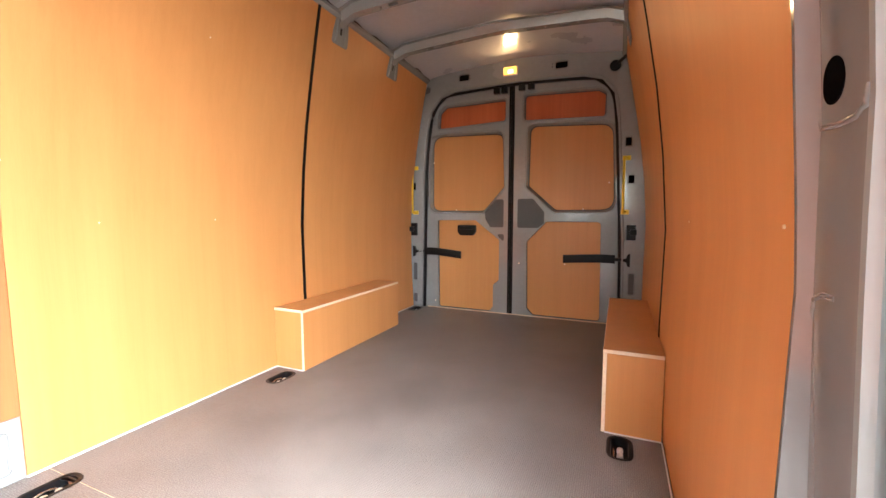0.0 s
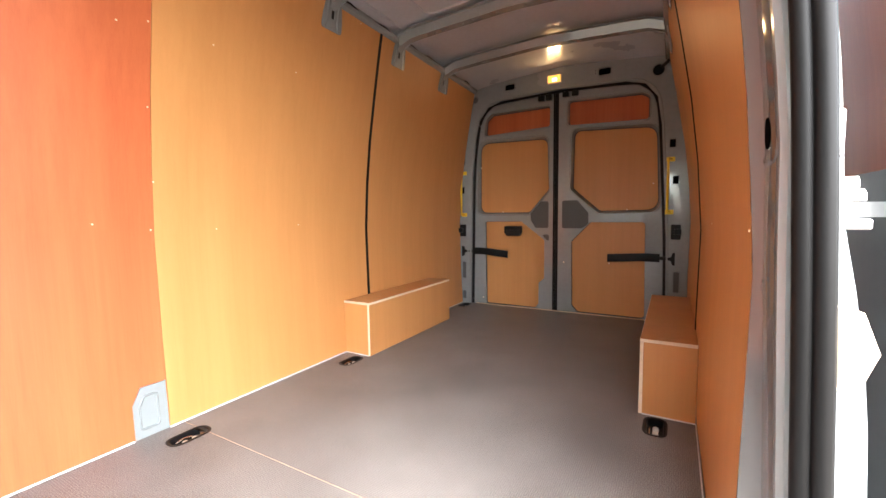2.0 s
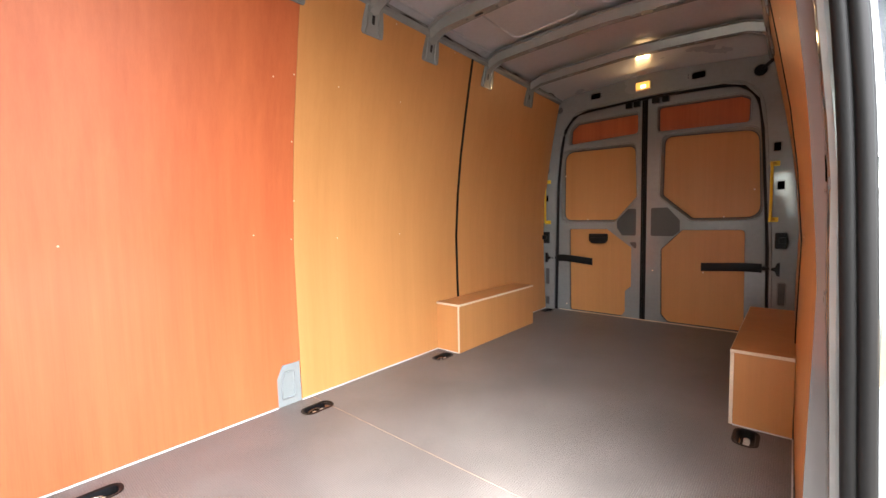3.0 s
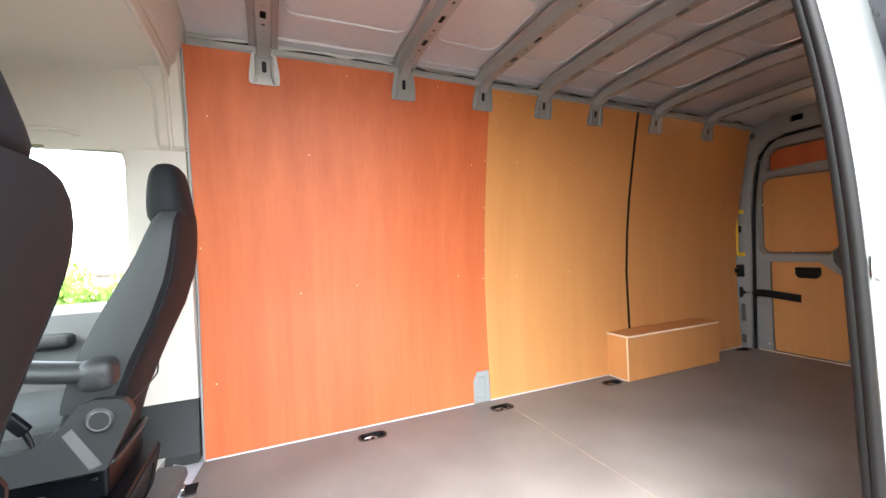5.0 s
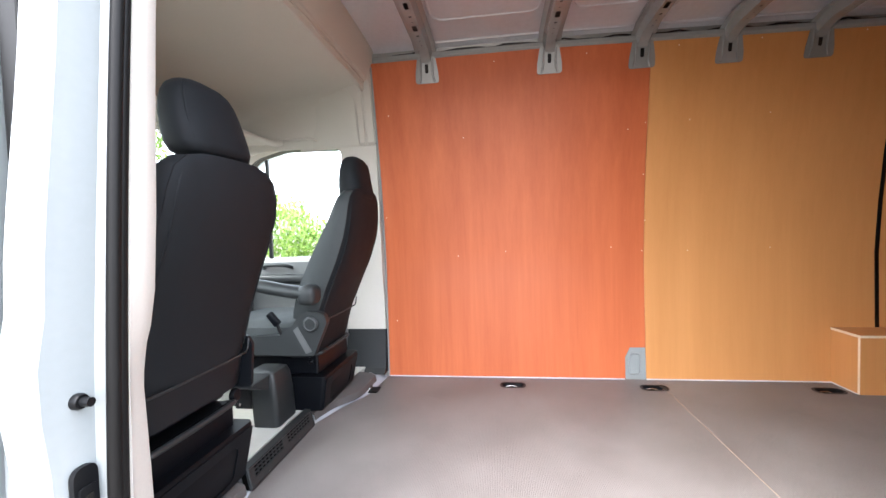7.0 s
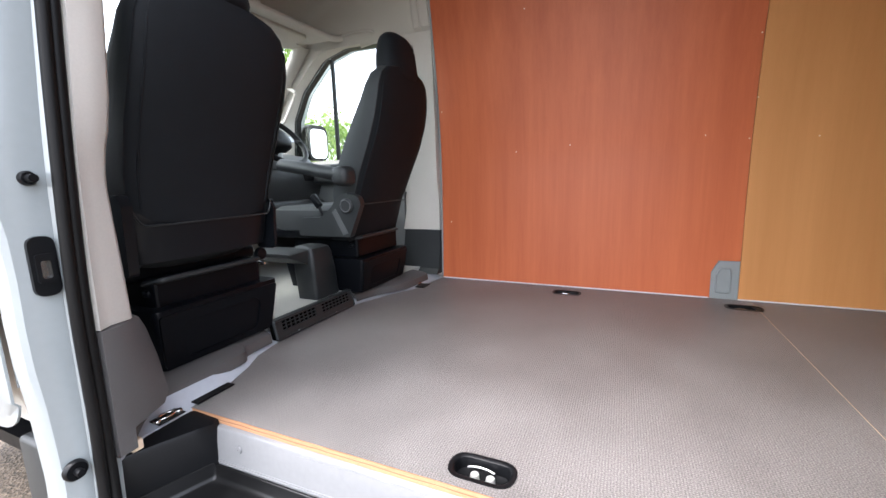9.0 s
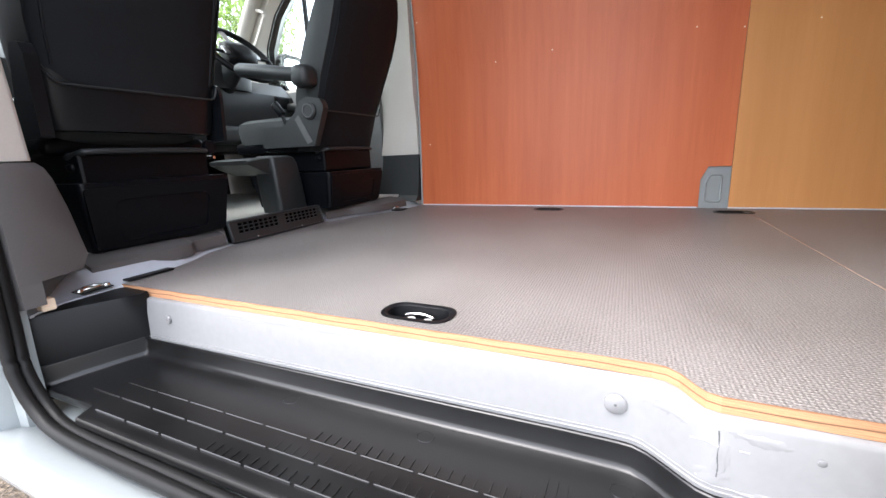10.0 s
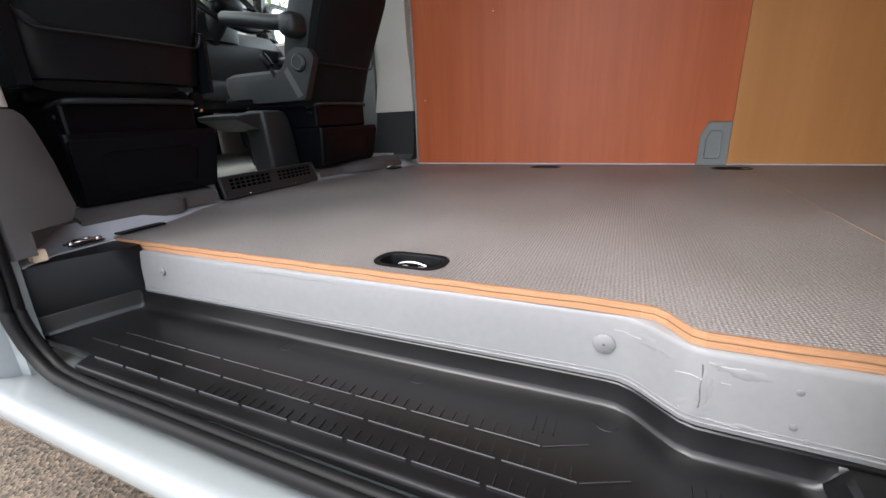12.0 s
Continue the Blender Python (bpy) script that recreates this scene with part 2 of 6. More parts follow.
M_SEAL = material("black_rubber_seal", (0.0062, 0.0061, 0.006), 0.46, var=0.12, scale=10, fine=120, spec=0.13)
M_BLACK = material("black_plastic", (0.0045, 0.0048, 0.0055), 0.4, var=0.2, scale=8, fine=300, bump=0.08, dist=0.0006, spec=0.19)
M_GLOSSBLACK = material("glossy_black_seat_plastic", (0.0027, 0.0033, 0.0046), 0.36, var=0.2, scale=8, fine=240, bump=0.06, dist=0.0006, spec=0.14)
M_SHELL = material("satin_black_seat_plastic", (0.0044, 0.0056, 0.0075), 0.38, var=0.15, scale=8, fine=240, bump=0.06, dist=0.0006, spec=0.3)
M_ZINC = material("zinc_plated_stud", (0.80, 0.80, 0.78), 0.42, 0.7, var=0.08, scale=30)
M_TRAY = material("textured_black_step_plastic", (0.0038, 0.0038, 0.0040), 0.31, var=0.35, scale=9, fine=420, bump=0.14, dist=0.0005, spec=0.40)
# tray plastic made paler, so the ribs' caught light is in the colour
M_TREAD = material("highlit_step_ribs", (0.0095, 0.0095, 0.0096), 0.3, var=0.3, scale=30, fine=300, spec=0.4)
M_DARK = material("charcoal_cab_trim", (0.0145, 0.0170, 0.0178), 0.5, var=0.12, scale=6, fine=260, bump=0.1, dist=0.0006)
M_MIDGREY = material("grey_cab_trim", (0.072, 0.076, 0.077), 0.55, var=0.08, scale=5, fine=260, bump=0.1, dist=0.0006)
# charcoal trim lightened, with windscreen light put into the colour
M_DASH = material("lit_charcoal_dashboard_plastic", (0.036, 0.039, 0.040), 0.5, var=0.1, scale=6, fine=260, bump=0.1, dist=0.0006)
M_COVER = material("grey_step_cover_plastic", (0.078, 0.074, 0.072), 0.5, var=0.08, scale=5, fine=260, bump=0.1, dist=0.0006)
M_LOWTRIM = material("warm_grey_pillar_plastic", (0.080, 0.076, 0.075), 0.55, var=0.07, scale=5, fine=260, bump=0.12, dist=0.0006)
M_BEIGE = material("light_beige_trim", (0.49, 0.465, 0.42), 0.6, var=0.05, scale=4, fine=220, bump=0.06, dist=0.0006)
M_HEADLINER = material("beige_headliner_fabric", (0.50, 0.48, 0.43), 0.85, var=0.05, scale=3, fine=500, bump=0.12, dist=0.0008)
M_CLOTH = material("charcoal_seat_cloth", (0.0078, 0.0094, 0.0112), 0.7, var=0.25, scale=20, fine=700, bump=0.14, dist=0.001, spec=0.2)
M_CLOTH2 = material("grey_seat_cloth", (0.018, 0.0222, 0.023), 0.7, var=0.2, scale=20, fine=700, bump=0.2, dist=0.001)
M_STEEL = material("bright_steel", (0.62, 0.62, 0.60), 0.25, 1.0, var=0.1, scale=20)
M_SILVER = material("satin_silver", (0.5, 0.5, 0.5), 0.35, 0.9, var=0.06, scale=20)
M_YELLOWBAR = material("yellow_handle_plastic", (0.78, 0.52, 0.02), 0.4, var=0.08)
M_DKPANEL = material("dark_grey_inset", (0.055, 0.057, 0.058), 0.5, var=0.1)
M_CABFLOOR = material("pale_grey_vinyl", (0.42, 0.42, 0.39), 0.6, var=0.1, scale=8, fine=300, bump=0.1)
# near-black colour that stands for the shade inside openings
M_HOLLOW_SHADE = material("near_black_hollow_shade", (0.003, 0.003, 0.003), 0.95, spec=0.0)
M_GLASS = glass("window_glass")
M_MIRROR = material("mirror_glass", (0.85, 0.87, 0.88), 0.04, 1.0, var=0.0)
M_GROUND = asphalt("gravelly_asphalt")
M_LEAF = leaf_material("fresh_green_leaves", (0.11, 0.20, 0.03), (0.30, 0.42, 0.10))
M_BARK = material("bark", (0.10, 0.075, 0.055), 0.9, var=0.4, scale=10, fine=60, bump=0.8, dist=0.02)
M_TILE = material("far_roof_tile", (0.42, 0.19, 0.10), 0.8, var=0.25, scale=3, fine=20)
M_RENDERW = material("pale_render", (0.68, 0.62, 0.58), 0.9, var=0.06)
M_LAMP = glow("warm_lamp_lens", (1.0, 0.42, 0.08), LAMP)
M_BULB = glow("lamp_bulb", (1.0, 0.75, 0.4), LAMP * 4)


# ---- mesh helpers ----
def part(name, bm, mat, parent=None, label="", smooth=None):
    """Links a bmesh, written in world metres, as one mesh under a thing or part."""
    bmesh.ops.recalc_face_normals(bm, faces=bm.faces)
    me = bpy.data.meshes.new(name)
    bm.to_mesh(me)
    bm.free()
    for x in mat if isinstance(mat, (list, tuple)) else [mat]:
        me.materials.append(x)
    ob = new(name, me)
    if parent:
        ob.parent = parent
        ob.matrix_parent_inverse = Matrix.Translation(-parent.location)
    if label:
        ob["label"] = label
    if smooth is not None:
        me.shade_smooth()
        me.set_sharp_from_angle(angle=radians(smooth))
    return ob


def base(name, x, y, z, label, category, group="", kind=""):
    ob = new(name)
    ob.location = (x, y, z)
    ob.empty_display_size = 0.05
    return tagged(ob, label, category, group, kind)


def box(bm, x0, x1, y0, y1, z0, z1, bevel=0.0, seg=2, m=None):
    v = [bm.verts.new((x, y, z)) for x in (x0, x1) for y in (y0, y1) for z in (z0, z1)]
    fs = [bm.faces.new([v[i] for i in q]) for q in ((0, 1, 3, 2), (4, 6, 7, 5), (0, 4, 5, 1), (2, 3, 7, 6), (0, 2, 6, 4), (1, 5, 7, 3))]
    if bevel:
        es = list({e for f in fs for e in f.edges})
        r = bmesh.ops.bevel(bm, geom=es, offset=bevel, segments=seg, affect="EDGES", profile=0.5)
        v = list({w for f in r["faces"] for w in f.verts} | {w for w in v if w.is_valid})
    if m is not None:
        bmesh.ops.transform(bm, matrix=m, verts=v)
    return bm


def boxed(*a, **k):
    return box(bmesh.new(), *a, **k)


def fillet(pts, r, n=5):
    """Rounds the corners of a closed 2D polygon; r: one radius or one for each corner."""
    out = []
    for i, p in enumerate(pts):
        rr = r[i] if isinstance(r, (list, tuple)) else r
        p, a, b = Vector(p), Vector(pts[i - 1]), Vector(pts[(i + 1) % len(pts)])
        da, db = (a - p), (b - p)
        la, lb = da.length, db.length
        da.normalize()
        db.normalize()
        ang = da.angle(db)
        if rr <= 0 or ang > 3.05:
            out.append(tuple(p))
            continue
        d = min(rr / math.tan(ang / 2), la * 0.49, lb * 0.49)
        s, e = p + da * d, p + db * d
        for k in range(n + 1):
            t = k / n
            out.append(tuple((1 - t) ** 2 * s + 2 * t * (1 - t) * p + t * t * e))
    return out


def stadium(cx, cy, lx, ly, r=None, n=5):
    r = min(lx, ly) / 2 if r is None else r
    return fillet([(cx - lx / 2, cy - ly / 2), (cx + lx / 2, cy - ly / 2), (cx + lx / 2, cy + ly / 2), (cx - lx / 2, cy + ly / 2)], r * 0.98, n)


def circle2(cx, cy, r, n=20):
    return [(cx + r * math.cos(2 * math.pi * i / n), cy + r * math.sin(2 * math.pi * i / n)) for i in range(n)]


def plate(outer, holes, w0, w1, place, cuts=(), bm=None):
    """A sheet cut to an outline with holes, from depth w0 to w1; place(u, v, w) gives the point in the world."""
    t = bmesh.new()
    for loop in (outer, *holes):
        vs = [t.verts.new((u, v, 0)) for u, v in loop]
        for i in range(len(vs)):
            t.edges.new((vs[i - 1], vs[i]))
    bmesh.ops.triangle_fill(t, use_beauty=True, use_dissolve=False, edges=t.edges[:])
    for axis, c in cuts:
        co, no = ((c, 0, 0), (1, 0, 0)) if axis == "u" else ((0, c, 0), (0, 1, 0))
        bmesh.ops.bisect_plane(t, geom=t.verts[:] + t.edges[:] + t.faces[:], plane_co=co, plane_no=no, dist=1e-5)
    if w1 != w0:
        r = bmesh.ops.extrude_face_region(t, geom=t.faces[:])
        for v in (g for g in r["geom"] if isinstance(g, bmesh.types.BMVert)):
            v.co.z = w1 - w0
    for v in t.verts:
        v.co = place(v.co.x, v.co.y, v.co.z + w0)
    if bm is None:
        return t
    tmp = bpy.data.meshes.new("tmp")
    t.to_mesh(tmp)
    t.free()
    bm.from_mesh(tmp)
    bpy.data.meshes.remove(tmp)
    return bm


def at_y(u, v, w):
    return (u, w, v)


def at_z(u, v, w):
    return (u, v, w)


def tube(bm, pts, r, n=8, closed=False, flat=1.0, up=(0, 0, 1)):
    """A round or flattened tube along a run of points."""
    pts = [Vector(p) for p in pts]
    rings = []
    for i, p in enumerate(pts):
        a = pts[i - 1] if (i or closed) else p
        b = pts[(i + 1) % len(pts)] if (i < len(pts) - 1 or closed) else p
        d = (b - a).normalized()
        u = Vector(up)
        if abs(d.dot(u)) > 0.95:
            u = Vector((1, 0, 0))
        s = d.cross(u).normalized()
        q = s.cross(d).normalized()
        rings.append([bm.verts.new(p + s * math.cos(2 * math.pi * k / n) * r + q * math.sin(2 * math.pi * k / n) * r * flat) for k in range(n)])
    for i in range(len(rings) if closed else len(rings) - 1):
        a, b = rings[i], rings[(i + 1) % len(rings)]
        for k in range(n):
            bm.faces.new((a[k - 1], a[k], b[k], b[k - 1]))
    if not closed:
        bm.faces.new(rings[0])
        bm.faces.new(rings[-1])
    return bm


def loft(bm, rings, cap=True):
    rs = [[bm.verts.new(p) for p in ring] for ring in rings]
    for a, b in zip(rs, rs[1:]):
        for k in range(len(a)):
            bm.faces.new((a[k - 1], a[k], b[k], b[k - 1]))
    if cap:
        bm.faces.new(rs[0])
        bm.faces.new(rs[-1])
    return bm


def sheet(bm, rows, thick=None):
    """An open grid of points; thick: a vector that gives it a second face and closed rims."""
    g = [[bm.verts.new(p) for p in r] for r in rows]
    fs = []
    for a, b in zip(g, g[1:]):
        for k in range(len(a) - 1):
            fs.append(bm.faces.new((a[k], a[k + 1], b[k + 1], b[k])))
    if thick is not None:
        r = bmesh.ops.extrude_face_region(bm, geom=fs)
        bmesh.ops.translate(bm, vec=thick, verts=[x for x in r["geom"] if isinstance(x, bmesh.types.BMVert)])
    return bm


def oval(cx, cy, z, w, d, p=3.2, n=28, lean=0.0):
    """A rounded-box ring, level at z."""
    out = []
    for i in range(n):
        a = 2 * math.pi * i / n
        c, s = math.cos(a), math.sin(a)
        out.append((cx + w / 2 * math.copysign(abs(c) ** (2 / p), c), cy + d / 2 * math.copysign(abs(s) ** (2 / p), s), z))
    return out


def smoothrun(pts, n=6):
    """Catmull-Rom through points."""
    P = [Vector(p) for p in pts]
    out = []
    for i in range(len(P) - 1):
        a, b, c, d = P[max(i - 1, 0)], P[i], P[i + 1], P[min(i + 2, len(P) - 1)]
        for k in range(n):
            t = k / n
            out.append(0.5 * ((2 * b) + (c - a) * t + (2 * a - 5 * b + 4 * c - d) * t * t + (3 * b - a - 3 * c + d) * t ** 3))
    out.append(P[-1])
    return out


def disc(bm, c, r, h, axis="y", n=20):
    """A low round boss whose rim is rounded off, standing h along +axis."""
    rings = []
    for rr, hh in ((r, 0), (r, h * 0.6), (r * 0.85, h), (r * 0.02, h)):
        ring = []
        for i in range(n):
            a = 2 * math.pi * i / n
            u, v = rr * math.cos(a), rr * math.sin(a)
            o = {"x": (hh, u, v), "y": (u, hh, v), "z": (u, v, hh)}[axis]
            ring.append((c[0] + o[0], c[1] + o[1], c[2] + o[2]))
        rings.append(ring)
    return loft(bm, rings)


WALL_Z = [-0.02, 0.0, 0.35, 0.72, 1.0, 1.25, 1.5, 1.7, 1.88, 1.97]
WALL_X = [0.873, 0.875, 0.890, 0.896, 0.876, 0.846, 0.803, 0.766, 0.730, 0.70]


def wx(z):
    return float(np.interp(z, WALL_Z, WALL_X))


def wxr(z):
    """The right side's foot stands a little further out."""
    return wx(z) + 0.017 * min(1.0, max(0.0, (0.35 - z) / 0.35))


CUTS = [("v", z) for z in (0.1, 0.2, 0.35, 0.5, 0.62, 0.72, 0.8, 0.9, 1.0, 1.12, 1.25, 1.38, 1.5, 1.6, 1.7, 1.8)]


# ---- ground and outdoors ----
g = bmesh.new()
sheet(g, [[(x, y, -0.62) for x in (-300, -8, 8, 300)] for y in (-300, -8, 8, 300)])
tagged(part("ground", g, M_GROUND), "brown-grey gravelly asphalt around the parked van", "ground", kind="structure")

rnd = random.Random(4)


def leaves(bm, centre, radius, count, size):
    for _ in range(count):
        d = Vector((rnd.gauss(0, 1), rnd.gauss(0, 1), rnd.gauss(0, 0.8))).normalized() * (rnd.random() ** 0.45)
        c = Vector(centre) + Vector((d.x * radius[0], d.y * radius[1], d.z * radius[2]))
        s = size * rnd.uniform(0.6, 1.5)
        r = Euler((rnd.uniform(0, 6.3), rnd.uniform(0, 6.3), rnd.uniform(0, 6.3))).to_matrix()
        bm.faces.new([bm.verts.new(c + r @ Vector(p) * s) for p in ((-1, 0, 0), (0, -0.5, 0.12), (1, 0, 0), (0, 0.5, 0.12))])


def tree(x, y, height, spread, count, label):
    t = base("tree", x, y, -0.62, label, "tree", "trees beyond the cab windows")
    b = bmesh.new()
    trunk = smoothrun([(x, y, -0.62), (x + 0.1, y, height * 0.2), (x - 0.1, y + 0.1, height * 0.45), (x, y, height * 0.75)])
    rings = []
    for i, p in enumerate(trunk):
        r = 0.22 * (1 - 0.8 * i / (len(trunk) - 1)) * height / 8
        rings.append([(p.x + r * math.cos(k * 0.7854), p.y + r * math.sin(k * 0.7854), p.z) for k in range(8)])
    loft(b, rings)
    clumps = []
    for k in range(22):
        a, h = rnd.uniform(0, 6.28), rnd.uniform(0.22, 1.0)
        d = spread * math.sin(min(1, h * 1.2) * 2.6) * rnd.uniform(0.35, 1.0) + 0.2
        clumps.append(Vector((x + d * math.cos(a), y + d * math.sin(a), height * h)))
    for c in clumps[:12]:
        s = Vector((x, y, max(0.3, c.z - spread * 0.6)))
        tube(b, smoothrun([s, (s + c) / 2 + Vector((0, 0, 0.15)), c], 3), 0.035 * height / 8, 5)
    part("trunk", b, M_BARK, t, smooth=60)
    cr = bmesh.new()
    for c in clumps:
        q = spread * rnd.uniform(0.28, 0.5)
        leaves(cr, c, (q, q, q * 0.75), count // 22, 0.085)
    part("crown", cr, M_LEAF, t)
    return t


tree(-10.8, -11.8, 7.2, 2.6, 8000, "broad bright green leafy tree beyond the windscreen")
tree(-5.2, -15.5, 6.4, 2.6, 6000, "tall bright green tree ahead of the van")
tree(4.2, -13.0, 6.0, 2.6, 6000, "tall leafy tree ahead of the passenger seat")
hd = bmesh.new()
for i in range(60):
    hy = -7.6 + i * 0.16
    top = float(np.interp(hy, [-7.6, -5.8, -4.3, -3.6, -2.7, -2.3, -1.9, 0.0, 2.0], [2.9, 2.6, 2.25, 1.75, 1.0, 0.7, 0.85, 0.7, 0.6]))
    for k in range(3):
        leaves(hd, (-7.9 + rnd.uniform(-0.5, 0.5), hy + rnd.uniform(-0.2, 0.2), -0.5 + (top + 0.2) * (0.2 + 0.33 * k) + rnd.uniform(-0.15, 0.05)), (0.5, 0.35, 0.22 + 0.16 * max(0.0, top)), 150, 0.055)
tagged(part("hedge", hd, M_LEAF), "bright green leafy garden hedge beside the van", "hedge", kind="stuff")

house = base("outbuilding", -24, -6, -0.62, "low pale outbuilding with an orange tiled roof beyond the hedge", "outbuilding")
part("wall", boxed(-26, -21.5, -8.5, -3.8, -0.62, 0.45), M_RENDERW, house)
rf = bmesh.new()
loft(rf, [[(-26.4, y, 0.42), (-21.1, y, 0.42), (-23.7, y, 1.35)] for y in (-8.8, -3.5)])
part("roof", rf, M_TILE, house)
part("door", boxed(-21.5, -21.42, -6.4, -5.5, -0.62, 0.35, 0.02, 1), M_BODY, house)

# ---- cargo floor ----
def board(name, outline, holes, label):
    b = plate(outline, holes, -0.022, 0.0, at_z)
    b.normal_update()
    for f in b.faces:
        f.material_index = 0 if abs(f.normal.z) > 0.5 else 1
    return part(name, b, [M_FLOOR, M_PLYEDGE], floor, label)


floor = base("floor", 0, 2.3, -0.016, "brown-grey mesh-film plywood load floor in two boards", "floor", kind="structure")
RINGS = [(-0.742, 1.108, 0), (-0.736, 1.880, 0), (-0.738, 2.745, 0), (0.749, 2.743, 0), (0.687, 1.114, 0), (-0.80, 4.27, 0)]
hole = {i: stadium(x, y, 0.066, 0.132) for i, (x, y, _) in enumerate(RINGS)}
front = [(-0.868, 0.338), (-0.56, 0.298), (-0.40, 0.215), (-0.21, 0.150), (0.31, 0.150), (0.43, 0.178), (0.51, 0.222), (0.63, 0.268), (0.752, 0.280),
         (0.749, 1.48), (0.7495, 1.510), (0.753, 1.527), (0.765, 1.541), (0.791, 1.557), (0.802, 1.566), (0.8068, 1.581), (0.806, 1.80), (0.84, 1.815), (0.884, 1.82), (0.902, 1.84), (0.902, 1.8765), (-0.868, 1.8765)]
SEAM = 1.932
front = [(x, SEAM - 0.0012 if y > 1.87 else y) for x, y in front]
board("floor_board", front, [hole[0], hole[1], hole[4]], "front mesh-film board with bare orange ply edge")
board("floor_board", [(-0.868, SEAM + 0.0012), (0.902, SEAM + 0.0012), (0.902, 4.382), (-0.868, 4.382)], [hole[2], hole[3], hole[5]], "rear mesh-film board")
part("underlay", plate([(-0.86, 0.36), (0.71, 0.36), (0.71, 1.5), (0.77, 1.6), (0.80, 1.8), (0.86, 4.38), (-0.86, 4.38)], [], -0.075, -0.05, at_z), M_SILL, floor)
part("seam_strip", boxed(-0.86, 0.885, SEAM - 0.0011, SEAM + 0.0011, -0.015, -0.001), M_EDGE, floor, "pale bare edge showing in the joint")


def lashing_ring(x, y):
    r = base("lashing_ring", x, y, -0.016, "recessed black lashing cup with a steel ring in the floor", "lashing ring", "lashing rings in the load floor")
    cup = bmesh.new()
    rings = []
    for grow, z in ((0.008, 0.0006), (0.008, 0.0026), (0.0, 0.003), (-0.004, 0.0), (-0.007, -0.024), (-0.018, -0.028)):
        rings.append([(u, v, z) for u, v in stadium(x, y, 0.066 + 2 * grow, 0.132 + 2 * grow)])
    loft(cup, rings, cap=False)
    cup.faces.new([cup.verts[:][-len(rings[0]) + i] for i in range(len(rings[0]))])
    part("cup", cup, M_BLACK, r, smooth=40)
    eye = bmesh.new()
    tube(eye, [(x - 0.018, y + 0.030 * k - 0.008, -0.016 + 0.006 * (1 - k * k)) for k in (-1, -0.8, -0.4, 0, 0.4, 0.8, 1)], 0.0034, 8)
    part("ring", eye, M_STEEL, r, "bright steel lashing bar", 60)
    for d in (-0.016, 0.019):
        sc = bmesh.new()
        disc(sc, (x + 0.002, y + d, -0.027), 0.0105, 0.015, "z", 16)
        part("stud", sc, M_ZINC, r, "bright zinc stud", 40)
    return r


for x, y, _ in RINGS:
    lashing_ring(x, y)

# ---- side walls ----
def wall_sheet(side, y0, y1, z0, z1, off, t):
    prof = wx if side < 0 else wxr
    rows = [[(side * (prof(z) + off), y, z) for y in np.linspace(y0, y1, 12)] for z in np.linspace(z0, z1, 24)]
    return sheet(bmesh.new(), rows, (side * t, 0, 0))


def flare(y):
    """The lining eases outward towards the sliding doorway."""
    return 0.008 * min(1.0, max(0.0, (2.5 - y) / 0.65))


def ply_panel(name, side, outline, mat, wall, label, proud=0.0):
    b = plate(outline, [], -proud, 0.009, lambda u, v, w: (side * ((wx if side < 0 else wxr)(v) - 0.009 + w + (flare(u) if side > 0 else 0.0)), u, v), CUTS)
    return part(name, b, mat, wall, label, 30)


def screw_dot(side, y, z, wall):
    b = bmesh.new()
    disc(b, (0, 0, 0), 0.0032 if side < 0 else 0.0028, 0.0022, "x", 10)
    bmesh.ops.transform(b, matrix=Matrix.Translation((side * ((wx(z) if side < 0 else wxr(z) + flare(y)) - 0.009), y, z)) @ Matrix.Diagonal((-side, 1, 1, 1)), verts=b.verts)
    part("screw", b, M_EDGE, wall)


def drop(y):
    """The roof falls a little towards the rear."""
    return 0.021 * max(0.0, y - 1.3)


def rdrop(x, y):
    return drop(y) * (0.45 + 0.55 * min(1.0, abs(x) / 0.7))


TOP = 1.889
wall_left = tagged(part("wall_left", wall_sheet(-1, 0.335, 4.40, -0.02, 1.94, 0.002, 0.004), M_GREY), "grey steel van side lined with wood-print boards", "wall", kind="structure")
ply_panel("panel", -1, [(0.338, 0.004), (1.766, 0.004), (1.766, 0.13), (1.794, 0.188), (1.882, 0.188), (1.882, TOP - drop(1.882)), (1.3, TOP), (0.338, TOP)], M_RED, wall_left, "reddish mahogany-print lining board")
ply_panel("panel", -1, [(1.884, 0.004), (3.068, 0.004), (3.068, TOP - drop(3.068)), (1.884, TOP - drop(1.884))], M_YELLOW, wall_left, "golden beech-print lining board")
ply_panel("panel", -1, [(3.088, 0.004), (4.362, 0.004), (4.362, TOP - drop(4.362)), (3.088, TOP - drop(3.088))], M_YELLOW, wall_left, "golden beech-print lining board")
ply_panel("joint_strip", -1, [(3.0695, 0.30), (3.0865, 0.30), (3.0865, TOP - drop(3.08)), (3.0695, TOP - drop(3.08))], M_BLACK, wall_left, "black plastic joint strip", 0.004)
for y, z in ((1.09, 0.77), (0.42, 1.60), (0.40, 0.35), (0.80, 0.75), (0.86, 1.45), (1.70, 0.78), (1.78, 1.44), (1.872, 0.755), (1.872, 1.19), (1.872, 1.47), (1.886, 0.93), (2.12, 0.75), (2.55, 0.755), (2.10, 1.47), (2.50, 1.48),
             (0.62, 1.845), (1.05, 1.845), (1.55, 1.845), (2.02, 1.845), (2.42, 1.845), (2.90, 1.84), (0.36, 1.0)):
    screw_dot(-1, y, z, wall_left)

